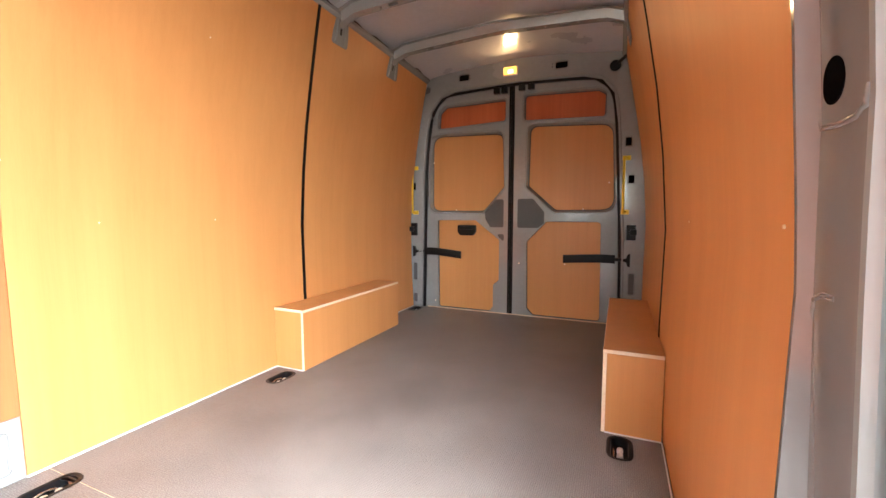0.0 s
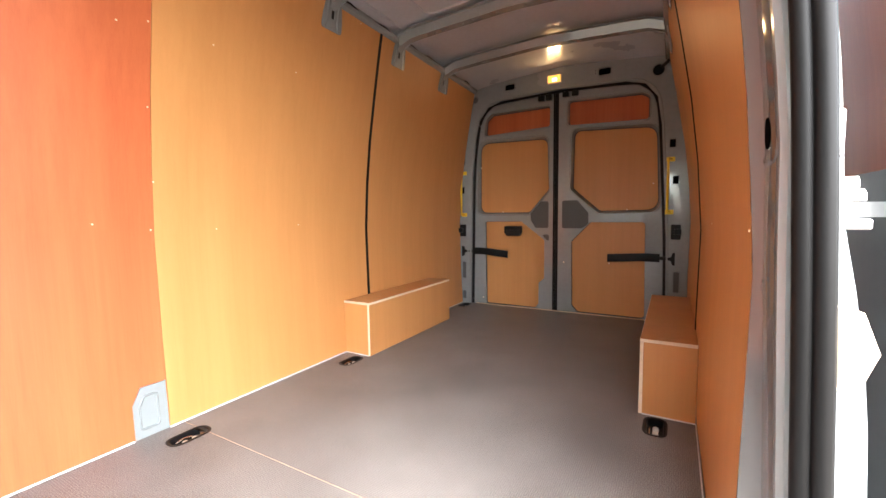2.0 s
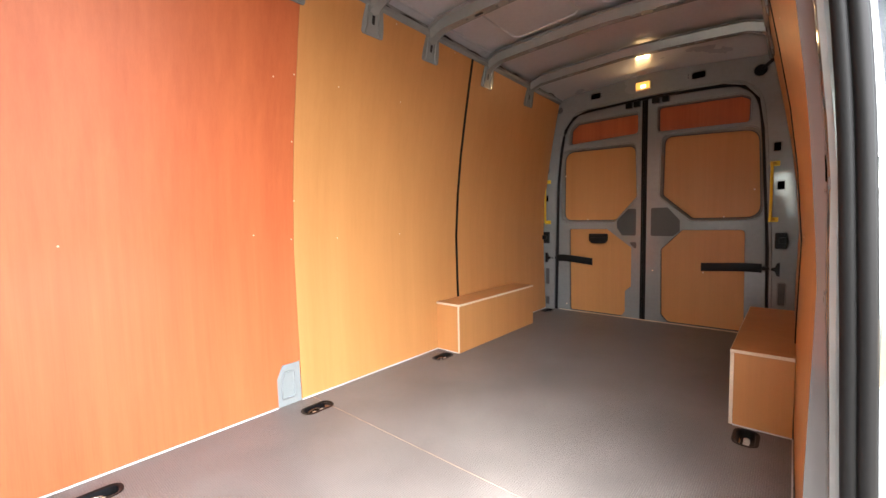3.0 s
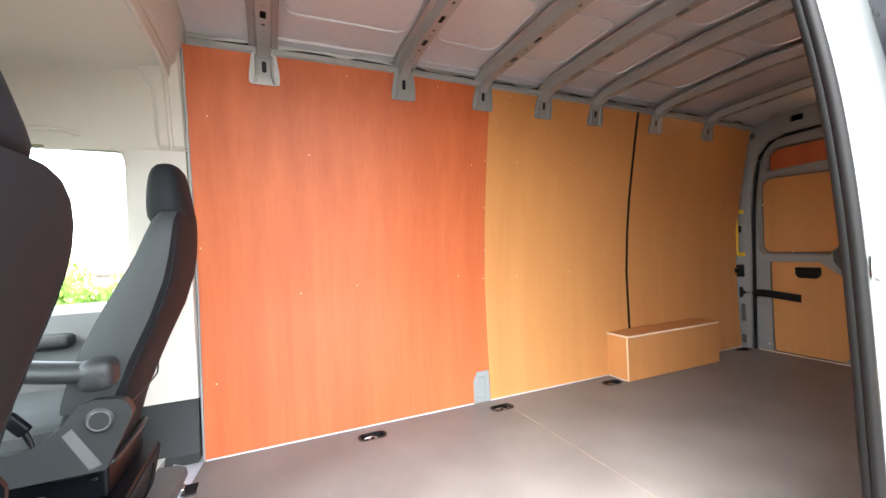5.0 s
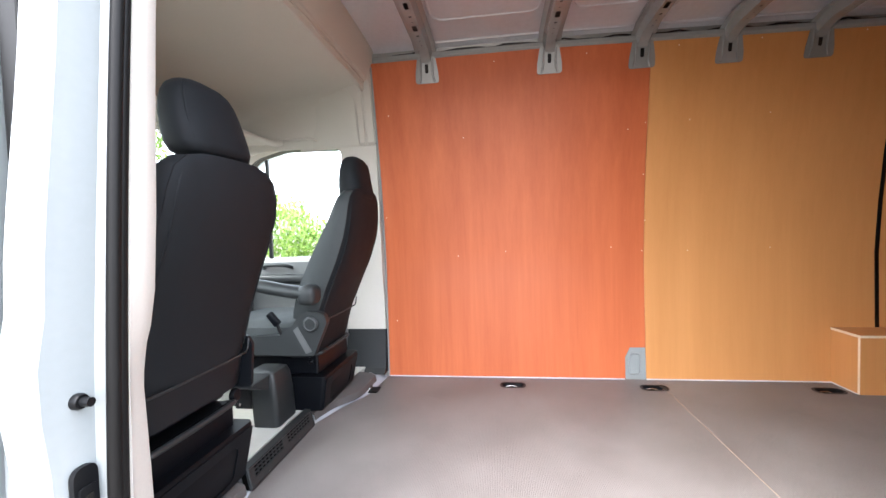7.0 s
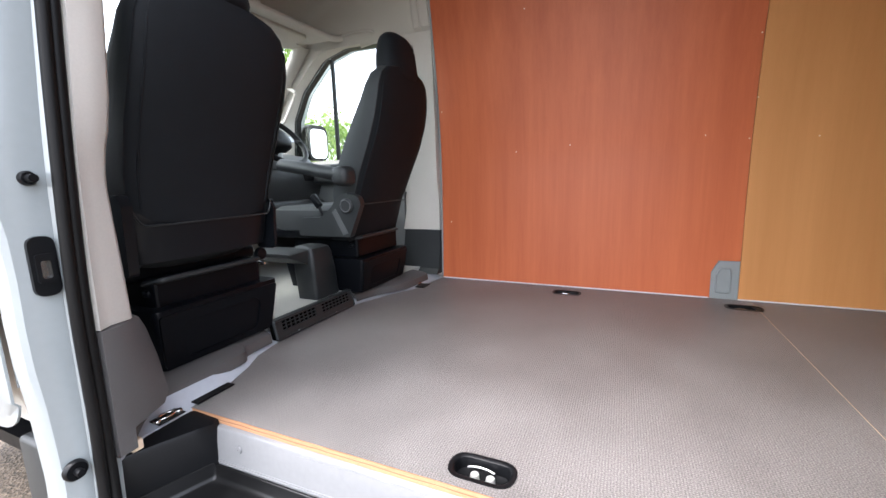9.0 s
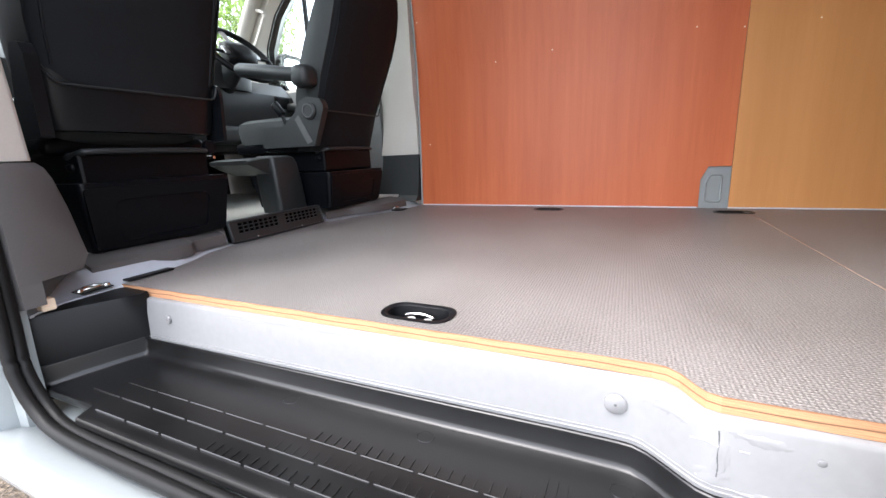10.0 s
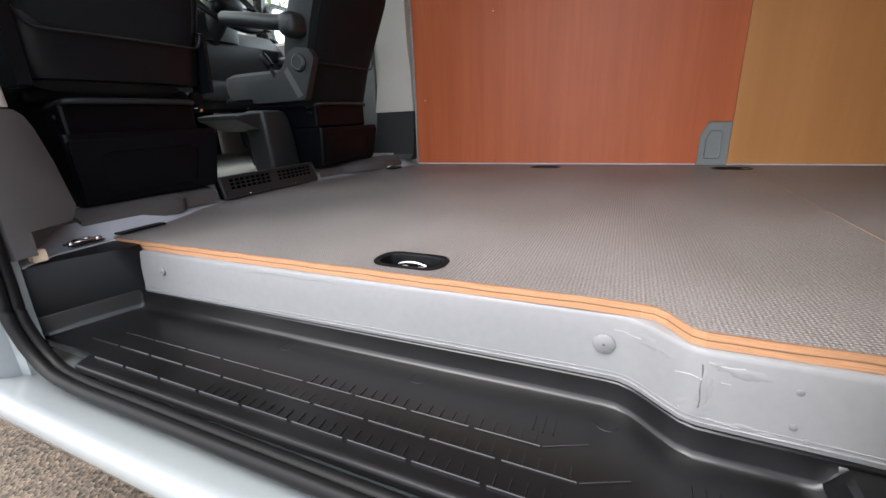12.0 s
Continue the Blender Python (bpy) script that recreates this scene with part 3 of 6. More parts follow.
bracket = base("wall_bracket", -0.875, 1.82, 0.0, "pale grey pressed-steel tie bracket at the foot of the lining", "bracket")
bo = fillet([(1.768, 0.0), (1.881, 0.0), (1.881, 0.184), (1.799, 0.184), (1.768, 0.125)], 0.008, 3)
part("plate", plate(bo, [], 0.0, 0.004, lambda u, v, w: (-(wx(v) + 0.0015 - w), u, v), CUTS[:2]), M_BODY, bracket)
rim = [(-(wx(v) - 0.004), u, v) for u, v in fillet([(1.79, 0.03), (1.85, 0.03), (1.85, 0.15), (1.805, 0.15), (1.79, 0.115)], 0.012, 4)]
part("pressed_rib", tube(bmesh.new(), rim, 0.004, 6, True), M_BODY, bracket, smooth=60)

wall_right = tagged(part("wall_right", wall_sheet(1, 1.87, 4.40, -0.02, 1.94, 0.016, 0.004), M_GREY), "grey steel van side behind the sliding door, lined with boards", "wall", kind="structure")
ply_panel("panel", 1, [(1.852, 0.004), (3.068, 0.004), (3.068, TOP - drop(3.068)), (1.872, TOP - drop(1.872)), (1.87, 1.3), (1.856, 0.8)], M_YELLOW, wall_right, "golden beech-print lining board")
ply_panel("panel", 1, [(3.088, 0.004), (4.362, 0.004), (4.362, TOP - drop(4.362)), (3.088, TOP - drop(3.088))], M_YELLOW, wall_right, "golden beech-print lining board")
ply_panel("joint_strip", 1, [(3.0695, 0.30), (3.0865, 0.30), (3.0865, TOP - drop(3.08)), (3.0695, TOP - drop(3.08))], M_BLACK, wall_right, "black plastic joint strip", 0.004)
for y, z in ((1.885, 0.765), (1.90, 1.45), (2.5, 0.76), (2.5, 1.4)):
    screw_dot(1, y, z, wall_right)


def wheel_box(side, x_in, y0, y1, h, label):
    """A boxed-in wheel arch of three boards with pale banded edges."""
    o = base("wheel_arch_box", side * 0.8, (y0 + y1) / 2, 0, label, "box", "wheel arch boxes")
    s, t = side, 0.012
    xi, xo = s * x_in, s * (0.880 if s > 0 else 0.872)
    a, b_ = sorted((xi, xo))
    part("top_board", boxed(a, b_, y0, y1, h - t, h, 0.0015, 1), M_YELLOW, o)
    f0, f1 = sorted((xi, xi + s * t))
    part("front_board", boxed(f0, f1, y0, y1, 0.001, h - t - 0.0005, 0.0012, 1), M_YELLOW, o)
    e0, e1 = sorted((xi + s * (t + 0.0005), xo))
    for ya, yb in ((y0, y0 + t), (y1 - t, y1)):
        part("end_board", boxed(e0, e1, ya, yb, 0.001, h - t - 0.0005, 0.0012, 1), M_YELLOW, o)
    b0, b1 = sorted((xi - s * 0.0012, xi))
    part("edge_band", boxed(b0, b1, y0 - 0.001, y1, h - t, h + 0.0008), M_EDGE, o, "pale cream edge band")
    part("edge_band", boxed(a, b_, y0 - 0.0018, y0 - 0.0004, h - t, h + 0.0008), M_EDGE, o, "pale cream edge band")
    c0, c1 = sorted((xi - s * 0.0005, xi + s * t))
    part("edge_band", boxed(c0, c1, y0 - 0.0018, y0 - 0.0004, 0.002, h - t - 0.001), M_EDGE, o, "pale cream edge band")
    bead = bmesh.new()
    box(bead, e0, e1, y0 - 0.004, y0 - 0.0005, 0.0005, 0.0045)
    part("sealant_bead", bead, M_SEALANT, o)
    return o


wheel_box(-1, 0.687, 2.848, 3.785, 0.306, "beech-print boxed wheel arch against the lined side wall")
wheel_box(1, 0.687, 2.832, 3.80, 0.303, "beech-print boxed wheel arch opposite, its top in shade")
for side, y0, y1 in ((-1, 0.345, 1.762), (-1, 1.88, 2.845), (-1, 3.79, 4.36), (1, 1.89, 2.83), (1, 3.80, 4.36)):
    x = side * ((wx(0) if side < 0 else wxr(0)) - 0.011)
    tagged(part("trim", boxed(*sorted((x - side * (0.006 if side < 0 else 0.002), x + side * 0.002)), y0, y1, 0.0005, 0.006 if side < 0 else 0.004, 0.002, 1), M_SEALANT), "thin pale sealant bead along the floor edge", "sealant", kind="structure")

# ---- roof ----
roof = bmesh.new()
ROOF = [(-0.765, 1.87), (-0.745, 1.885), (-0.735, 1.93), (-0.70, 1.955), (-0.6, 1.965), (-0.3, 1.975), (0, 1.98), (0.3, 1.975), (0.6, 1.965), (0.70, 1.955), (0.735, 1.93), (0.745, 1.885), (0.765, 1.87)]
sheet(roof, [[(x, y, z - rdrop(x, y)) for x, z in ROOF] for y in (0.36, 1.0, 2.0, 3.0, 4.0, 4.14)] + [[(x, y, z - rdrop(x, y) - d) for x, z in ROOF] for y, d in ((4.24, 0.006), (4.384, 0.026))], (0, 0, 0.01))
RIBS = [0.668, 1.352, 1.835, 2.268, 2.69, 3.26, 3.83]


def roof_z(x, y):
    return float(np.interp(x, [p[0] for p in ROOF], [p[1] for p in ROOF])) - rdrop(x, y)


for a, b_ in zip(RIBS[:5], RIBS[1:]):
    ya, yb = a + 0.075, b_ - 0.075
    for xa, xb in ((-0.47, -0.06), (0.06, 0.47)):
        loop = fillet([(xa, ya), (xb, ya), (xb, yb), (xa, yb)], 0.07, 5)
        tube(roof, [(x, y, roof_z(x, y) - 0.001) for x, y in loop], 0.007, 6, True)
    for xs in (-0.675, 0.675):
        tube(roof, [(xs, ya - 0.03, roof_z(xs, ya) - 0.002), (xs, yb + 0.03, roof_z(xs, yb) - 0.002)], 0.009, 6)
tagged(part("ceiling", roof, M_ROOF, smooth=40), "bare grey-painted steel van roof with pressed swages", "ceiling", kind="structure")


def roof_rib(y):
    o = base("roof_rib", 0, y, 1.9, "grey pressed-steel roof bow with slotted underside and wall feet", "roof bow", "roof bows across the load space", "structure")
    hw = 0.026
    run = [(-0.735, 1.845), (-0.70, 1.882), (-0.655, 1.898), (-0.5, 1.902), (0, 1.905), (0.5, 1.902), (0.655, 1.898), (0.70, 1.882), (0.735, 1.845)]
    slots = [(s * c, l, w) for s in (-1, 1) for c, l, w in ((0.08, 0.02, 0.012), (0.20, 0.055, 0.020), (0.29, 0.016, 0.014), (0.34, 0.008, 0.008), (0.40, 0.055, 0.024), (0.475, 0.016, 0.014), (0.53, 0.008, 0.008), (0.58, 0.008, 0.008))]
    holes = [stadium(c, 0, l, w, min(l, w) * 0.35, 3) for c, l, w in slots]

    def rz(x):
        return float(np.interp(x, [p[0] for p in run], [p[1] for p in run])) - rdrop(x, y)
    b = plate([(-0.735, -hw), (0.735, -hw), (0.735, hw), (-0.735, hw)], holes, 0, 0.0015, lambda u, v, w: (u, y + v, rz(u) + w), [("u", p[0]) for p in run[1:-1]])
    part("bow", b, M_GREY, o, smooth=35)
    # black sheet added above the slots as the bow's inner shade
    part("bow_shade", sheet(bmesh.new(), [[(x, y - hw + 0.004, rz(x) + 0.02), (x, y + hw - 0.004, rz(x) + 0.02)] for x in (-0.68, -0.4, 0, 0.4, 0.68)], (0, 0, 0.002)), M_BLACK, o, "black sheet for the shade inside the bow")
    for s in (-1, 1):
        w = bmesh.new()
        xs = np.linspace(-0.71, 0.71, 18)
        sheet(w, [[(x, y + s * hw, rz(x)), (x, y + s * (hw + 0.012), min(rz(x) + 0.045, roof_z(x, y) - 0.004)), (x, y + s * (hw + 0.036), min(rz(x) + 0.047, roof_z(x, y) - 0.002))] for x in xs], (0, 0, 0.0015))
        part("flange", w, M_GREY, o, smooth=35)
        fo = fillet([(-0.068, 1.757), (0.068, 1.757), (0.066, 1.81), (0.052, 1.895), (-0.052, 1.895), (-0.066, 1.81)], 0.016, 4)
        foot = plate(fo, [stadium(0, 1.835, 0.02, 0.05, 0.009, 3)], 0.0, 0.003, lambda u, v, ww: (s * (wx(v - drop(y)) - 0.014 - ww), y + u, v - drop(y)))
        fpart = part("foot", foot, M_GREY, o, smooth=35)
        # black backing stands for shade behind the foot's slot
        part("slot_shade", plate(stadium(0, 1.835, 0.026, 0.056, 0.009, 3), [], 0.0, 0.001, lambda u, v, ww: (s * (wx(v - drop(y)) - 0.0115 - ww), y + u, v - drop(y))), M_BLACK, fpart)
        for e in (-1, 1):
            part("press_bead", tube(bmesh.new(), [(s * (wx(z - drop(y)) - 0.017), y + e * (0.034 + 0.25 * max(0.0, 1.80 - z)), z - drop(y)) for z in (1.765, 1.78, 1.80, 1.84, 1.885)], 0.006, 6), M_GREY, fpart, smooth=60)
    return o


for y in RIBS:
    roof_rib(y)
for s in (-1, 1):
    rail = bmesh.new()
    sheet(rail, [[(s * 0.732, y, 1.884 - drop(y)), (s * 0.716, y, 1.889 - drop(y)), (s * 0.706, y, 1.898 - drop(y)), (s * 0.704, y, 1.915 - drop(y))] for y in (0.36, 1.3, 2.0, 4.36)], (s * 0.004, 0, 0.004))
    tagged(part("trim", rail, M_GREY, smooth=40), "grey pressed-steel rail along the roof edge", "roof rail", kind="structure")
    wire = smoothrun([(s * 0.712, y, 1.921 - drop(y) + 0.006 * math.sin(y * 23) + 0.004 * math.sin(y * 41)) for y in np.linspace(0.45, 4.3, 60)], 2)
    tagged(part("cable", tube(bmesh.new(), wire, 0.005, 5), M_BLACK, smooth=60), "thin dark sealant and cable line along the roof edge", "cable")

# ---- rear end ----
Y = 4.385
opening = [(-0.792, -0.02), (-0.782, 0.5), (-0.768, 1.12), (-0.735, 1.45), (-0.70, 1.60), (-0.62, 1.70), (-0.5, 1.735), (0, 1.752), (0.46, 1.735), (0.585, 1.70), (0.665, 1.60), (0.695, 1.40), (0.715, 1.05), (0.74, 0.6), (0.752, -0.02)]
outer = [(-wx(0) - 0.02, -0.03)] + [(-wx(z) - 0.02, z) for z in (0.35, 0.72, 1.0, 1.25, 1.5, 1.7, 1.88)] + [(-0.70, 1.985), (0.70, 1.985)] + [(wx(z) + 0.02, z) for z in (1.88, 1.7, 1.5, 1.25, 1.0, 0.72, 0.35)] + [(wx(0) + 0.02, -0.03)]
outline = outer + opening[::-1]
cut = [stadium(-0.423, 1.836, 0.088, 0.052, 0.015, 4), stadium(0.312, 1.832, 0.088, 0.052, 0.015, 4), circle2(-0.735, 1.775, 0.028), circle2(0.665, 1.776, 0.032),
       stadium(-0.856, 1.265, 0.036, 0.06, 0.008, 3), stadium(-0.864, 1.01, 0.036, 0.06, 0.008, 3), stadium(-0.856, 0.295, 0.040, 0.15, 0.012, 3), stadium(-0.856, 0.07, 0.040, 0.075, 0.012, 3),
       stadium(0.765, 1.268, 0.042, 0.06, 0.008, 3), stadium(0.79, 1.015, 0.042, 0.06, 0.008, 3), stadium(0.812, 0.295, 0.040, 0.15, 0.012, 3), stadium(0.815, 0.07, 0.040, 0.075, 0.012, 3)]
wall_rear = tagged(part("wall_rear", plate(outline, cut, Y, Y + 0.03, at_y), M_GREY, smooth=30), "grey steel rear door frame with punched openings", "door frame", kind="structure")
for i, c in enumerate(cut):
    us, vs = [p[0] for p in c], [p[1] for p in c]
    # backing blocks coloured by shade: grey where light gets in, near-black elsewhere
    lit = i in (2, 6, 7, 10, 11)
    part("recess", boxed(min(us) - 0.01, max(us) + 0.01, Y + (0.008 if lit else 0.022), Y + 0.034, min(vs) - 0.01, max(vs) + 0.01), M_MIDGREY if i == 2 else (M_DKPANEL if lit else M_HOLLOW_SHADE), wall_rear)
for c in cut:
    part("pressed_lip", tube(bmesh.new(), [(u, Y - 0.0005, v) for u, v in c], 0.0035, 6, True, up=(0, 1, 0)), M_GREY, wall_rear, smooth=60)
for x, dx in ((-0.395, 1), (0.268, -1)):
    for z in (1.825, 1.845):
        b = bmesh.new()
        disc(b, (0, 0, 0), 0.004, 0.002, "y", 10)
        bmesh.ops.transform(b, matrix=Matrix.Translation((x + 0.02 * dx, Y, z)) @ Matrix.Diagonal((1, -1, 1, 1)), verts=b.verts)
        part("rivet", b, M_BLACK, wall_rear)
seal = smoothrun([(x * 0.992, Y + 0.026, z - 0.004) for x, z in opening], 5)
tagged(part("trim", tube(bmesh.new(), seal, 0.015, 8), M_BLACK, smooth=60), "black rubber seal round the rear doorway", "seal", kind="structure")
lip = smoothrun([(x * 1.012, Y - 0.001, z + 0.008) for x, z in opening], 5)
tagged(part("trim", tube(bmesh.new(), lip, 0.007, 8), M_GREY, smooth=60), "rolled grey steel rim of the rear doorway", "rim", kind="structure")

tagged(part("trim", boxed(-0.74, 0.70, 4.3825, 4.396, -0.004, 0.004, 0.0015, 1), M_EDGE), "pale bare board edge along the rear threshold", "threshold", kind="structure")
YD = 4.43


def grown(loop, d):
    """The loop, its points moved outward by about d."""
    us, vs = [p[0] for p in loop], [p[1] for p in loop]
    cx, cz, hu, hv = (min(us) + max(us)) / 2, (min(vs) + max(vs)) / 2, (max(us) - min(us)) / 2, (max(vs) - min(vs)) / 2
    return [(cx + (u - cx) * (1 + d / hu), cz + (v - cz) * (1 + d / hv)) for u, v in loop]


def rear_door(name, outline, win, low, top, inset, label):
    door = base(name, (outline[0][0] + outline[1][0]) / 2, YD, 0.0, label, "door", "rear doors", "structure")
    holes = [fillet(*win), fillet(*low), fillet(*top)] + [fillet(p, 0.015, 3) for p in inset]
    wide = [grown(holes[0], 0.016), holes[1], grown(holes[2], 0.008)] + holes[3:]
    part("door_panel", plate(fillet(outline, 0.03, 4), wide, YD, YD + 0.012, at_y), M_GREY, door, "grey painted pressed-steel inner door", 30)
    for edge_, loop, mat, nm, lab in ((wide[0], holes[0], M_YELLOW, "upper_board", "beech-print board in the window recess"), (wide[1], holes[1], M_YELLOW, "lower_board", "beech-print lower board"), (wide[2], holes[2], M_RED, "top_board", "reddish board above the window")):
        us, vs = [p[0] for p in loop], [p[1] for p in loop]
        cx, cz = (min(us) + max(us)) / 2, (min(vs) + max(vs)) / 2
        big = [(cx + (u - cx) * 1.03, cz + (v - cz) * 1.03) for u, v in loop]
        deep = 0.02 if nm == "lower_board" else 0.045
        part(nm, plate(big, [], YD + deep, YD + deep + 0.006, at_y), mat, door, lab)
        wallr = bmesh.new()
        mid = [((a[0] + 2 * c[0]) / 3, (a[1] + 2 * c[1]) / 3) for a, c in zip(edge_, loop)]
        loft(wallr, [[(u, YD + 0.001, v) for u, v in edge_], [(u, YD + 0.012, v) for u, v in mid], [(u, YD + deep + 0.002, v) for u, v in loop]], cap=False)
        rec = part("recess_rim", wallr, M_GREY, door, smooth=60)
        part("gasket", tube(bmesh.new(), [(u, YD + deep - 0.001, v) for u, v in loop], 0.0045 if deep > 0.03 else 0.0028, 6, True, up=(0, 1, 0)), M_DKPANEL, rec, "dark edge gasket", 60)
        if nm != "lower_board":
            part("rolled_edge", tube(bmesh.new(), [(u, YD, v) for u, v in edge_], 0.006, 6, True, up=(0, 1, 0)), M_GREY, rec, smooth=60)
    for p in inset:
        part("foam_inset", plate(fillet(p, 0.015, 3), [], YD + 0.006, YD + 0.012, at_y), M_DKPANEL, door, "dark grey inset pad")
    return door


L = rear_door("door_1", [(-0.800, -0.05), (-0.066, -0.05), (-0.066, 1.76), (-0.62, 1.745), (-0.74, 1.58), (-0.785, 1.12)],
              ([(-0.727, 0.805), (-0.277, 0.803), (-0.113, 0.99), (-0.128, 1.402), (-0.722, 1.418)], [0.07, 0.05, 0.04, 0.06, 0.09]),
              ([(-0.660, 0.0), (-0.215, 0.0), (-0.186, 0.04), (-0.186, 0.215), (-0.140, 0.255), (-0.140, 0.576), (-0.339, 0.731), (-0.667, 0.731)], [0.02, 0.02, 0.02, 0.015, 0.015, 0.02, 0.02, 0.02]),
              ([(-0.668, 1.474), (-0.104, 1.493), (-0.104, 1.65), (-0.60, 1.645), (-0.655, 1.60)], 0.03),
              [[(-0.215, 0.676), (-0.107, 0.676), (-0.107, 0.893), (-0.17, 0.893), (-0.258, 0.80), (-0.255, 0.74)], [(-0.165, 0.622), (-0.102, 0.622), (-0.102, 0.558)]],
              "closed grey rear door with beech-print boards and check strap")
R = rear_door("door_2", [(-0.036, -0.05), (0.765, -0.05), (0.72, 1.12), (0.70, 1.58), (0.585, 1.745), (-0.036, 1.76)],
              ([(0.077, 0.99), (0.28, 0.806), (0.690, 0.808), (0.665, 1.41), (0.085, 1.44)], [0.04, 0.05, 0.09, 0.09, 0.06]),
              ([(0.083, 0.05), (0.13, 0.0), (0.615, 0.0), (0.605, 0.723), (0.22, 0.723), (0.076, 0.57)], 0.03),
              ([(0.042, 1.483), (0.610, 1.464), (0.612, 1.62), (0.56, 1.650), (0.042, 1.668)], 0.03),
              [[(0.003, 0.674), (0.16, 0.674), (0.205, 0.71), (0.205, 0.795), (0.12, 0.895), (0.003, 0.895)]],
              "closed grey rear door with beech-print boards and a longer check strap")
tagged(part("trim", boxed(-0.072, -0.030, YD - 0.004, YD + 0.02, -0.03, 1.755, 0.004), M_BLACK), "black rubber seal between the two rear doors", "seal", kind="structure")
part("seal_lip", tube(bmesh.new(), [(-0.051, YD - 0.004, z) for z in np.linspace(-0.02, 1.75, 8)], 0.007, 8), M_BLACK, L, smooth=60)
part("door_bolt", boxed(-0.068, -0.036, YD - 0.012, YD + 0.004, 0.155, 0.175, 0.003), M_BLACK, L)
for x in (-0.16, -0.10):
    part("hinge_stop", boxed(x - 0.03, x + 0.018, YD - 0.035, YD, 1.69, 1.735, 0.005), M_BLACK, L)
for x in (0.02, 0.09):
    part("hinge_stop", boxed(x - 0.018, x + 0.03, YD - 0.035, YD, 1.695, 1.735, 0.005), M_BLACK, R)
hb = plate(fillet([(-0.487, 0.69), (-0.335, 0.69), (-0.335, 0.635), (-0.355, 0.607), (-0.465, 0.607), (-0.487, 0.635)], 0.012, 3), [], YD - 0.012, YD + 0.016, at_y)
h1 = part("handle", hb, M_BLACK, L, "black recessed pull handle")
part("grip", boxed(-0.47, -0.35, YD - 0.022, YD - 0.010, 0.655, 0.682, 0.005), M_BLACK, h1)


def check_strap(x0, x1, z0, z1, s, door):
    b = bmesh.new()
    pts = smoothrun([(x0, YD - 0.028, z0), ((x0 * 2 + x1) / 3, YD - 0.035, z0 + 0.002), (x1, YD - 0.016, z1)], 6)
    sheet(b, [[(p.x, p.y, p.z - 0.030), (p.x, p.y - 0.004, p.z), (p.x, p.y, p.z + 0.030)] for p in pts], (0, 0.008, 0))
    st = part("check_strap", b, M_BLACK, door, "black rubber check strap", 40)
    part("clevis", boxed(*sorted((x0, x0 - s * 0.05)), YD - 0.045, YD - 0.012, z0 - 0.012, z0 + 0.012, 0.004), M_BLACK, st)
    hinge = bmesh.new()
    xa = x0 - s * 0.05
    loft(hinge, [[(xa - s * d, Y - 0.02 + k * 0.02, z0 + h * e) for k, e in ((0, -1), (1, -1), (1, 1), (0, 1))] for d, h in ((0, 0.008), (0.02, 0.014), (0.03, 0.042), (0.045, 0.046))])
    part("anchor", hinge, M_BLACK, st)


check_strap(-0.775, -0.455, 0.468, 0.446, 1, L)
check_strap(0.705, 0.35, 0.462, 0.449, -1, R)
for door, pts in ((L, ((-0.50, 0.812), (-0.70, 1.20), (-0.69, 0.05))), (R, ((0.36, 0.405), (0.48, 0.815), (0.65, 1.0), (0.02, 0.40)))):
    for x, z in pts:
        sc = bmesh.new()
        disc(sc, (0, 0, 0), 0.0055, 0.003, "y", 12)
        bmesh.ops.transform(sc, matrix=Matrix.Translation((x, YD + (0.018 if (x, z) == (0.36, 0.405) else 0.0), z)) @ Matrix.Diagonal((1, -1, 1, 1)), verts=sc.verts)
        part("screw", sc, M_EDGE, door, "pale screw head")
for s, x in ((-1, -0.862), (1, 0.80)):
    lt = base("door_latch", x, Y, 0.65, "black plastic latch block on the rear door post", "latch", "rear post latches")
    part("block", boxed(x - 0.03, x + 0.03, Y - 0.022, Y - 0.0005, 0.60, 0.705, 0.006), M_BLACK, lt)
    part("catch", boxed(x + s * 0.012 - 0.022, x + s * 0.012 + 0.022, Y - 0.05, Y - 0.022, 0.635, 0.675, 0.006), M_BLACK, lt)
for s, x in ((-1, -0.862), (1, 0.742)):
    gh = base("grab_bar", x, Y, 0.97, "slim yellow plastic grab handle on the rear door post", "handle", "yellow grab handles")
    bar = smoothrun([(x + 0.022, Y - 0.002, 1.158), (x, Y - 0.03, 1.158), (x, Y - 0.035, 1.13), (x, Y - 0.035, 0.82), (x, Y - 0.03, 0.792), (x + 0.022, Y - 0.002, 0.792)], 5)
    part("bar", tube(bmesh.new(), bar, 0.0085, 8), M_YELLOWBAR, gh, smooth=60)
    for z in (1.158, 0.792):
        part("mount", boxed(x - 0.012, x + 0.04, Y - 0.010, Y - 0.0005, z - 0.016, z + 0.016, 0.004), M_YELLOWBAR, gh)
pull = base("roof_plug", 0.665, Y, 1.776, "round black rubber plug with a short lever by the roof", "plug")
b = bmesh.new()
disc(b, (0, 0, 0), 0.036, 0.014, "y", 20)
bmesh.ops.transform(b, matrix=Matrix.Translation((0.665, Y, 1.776)) @ Matrix.Diagonal((1, -1, 1, 1)), verts=b.verts)
part("plug", b, M_BLACK, pull, smooth=40)
part("lever", tube(bmesh.new(), [(0.68, Y - 0.018, 1.785), (0.735, Y - 0.05, 1.82)], 0.011, 8), M_BLACK, pull, smooth=60)

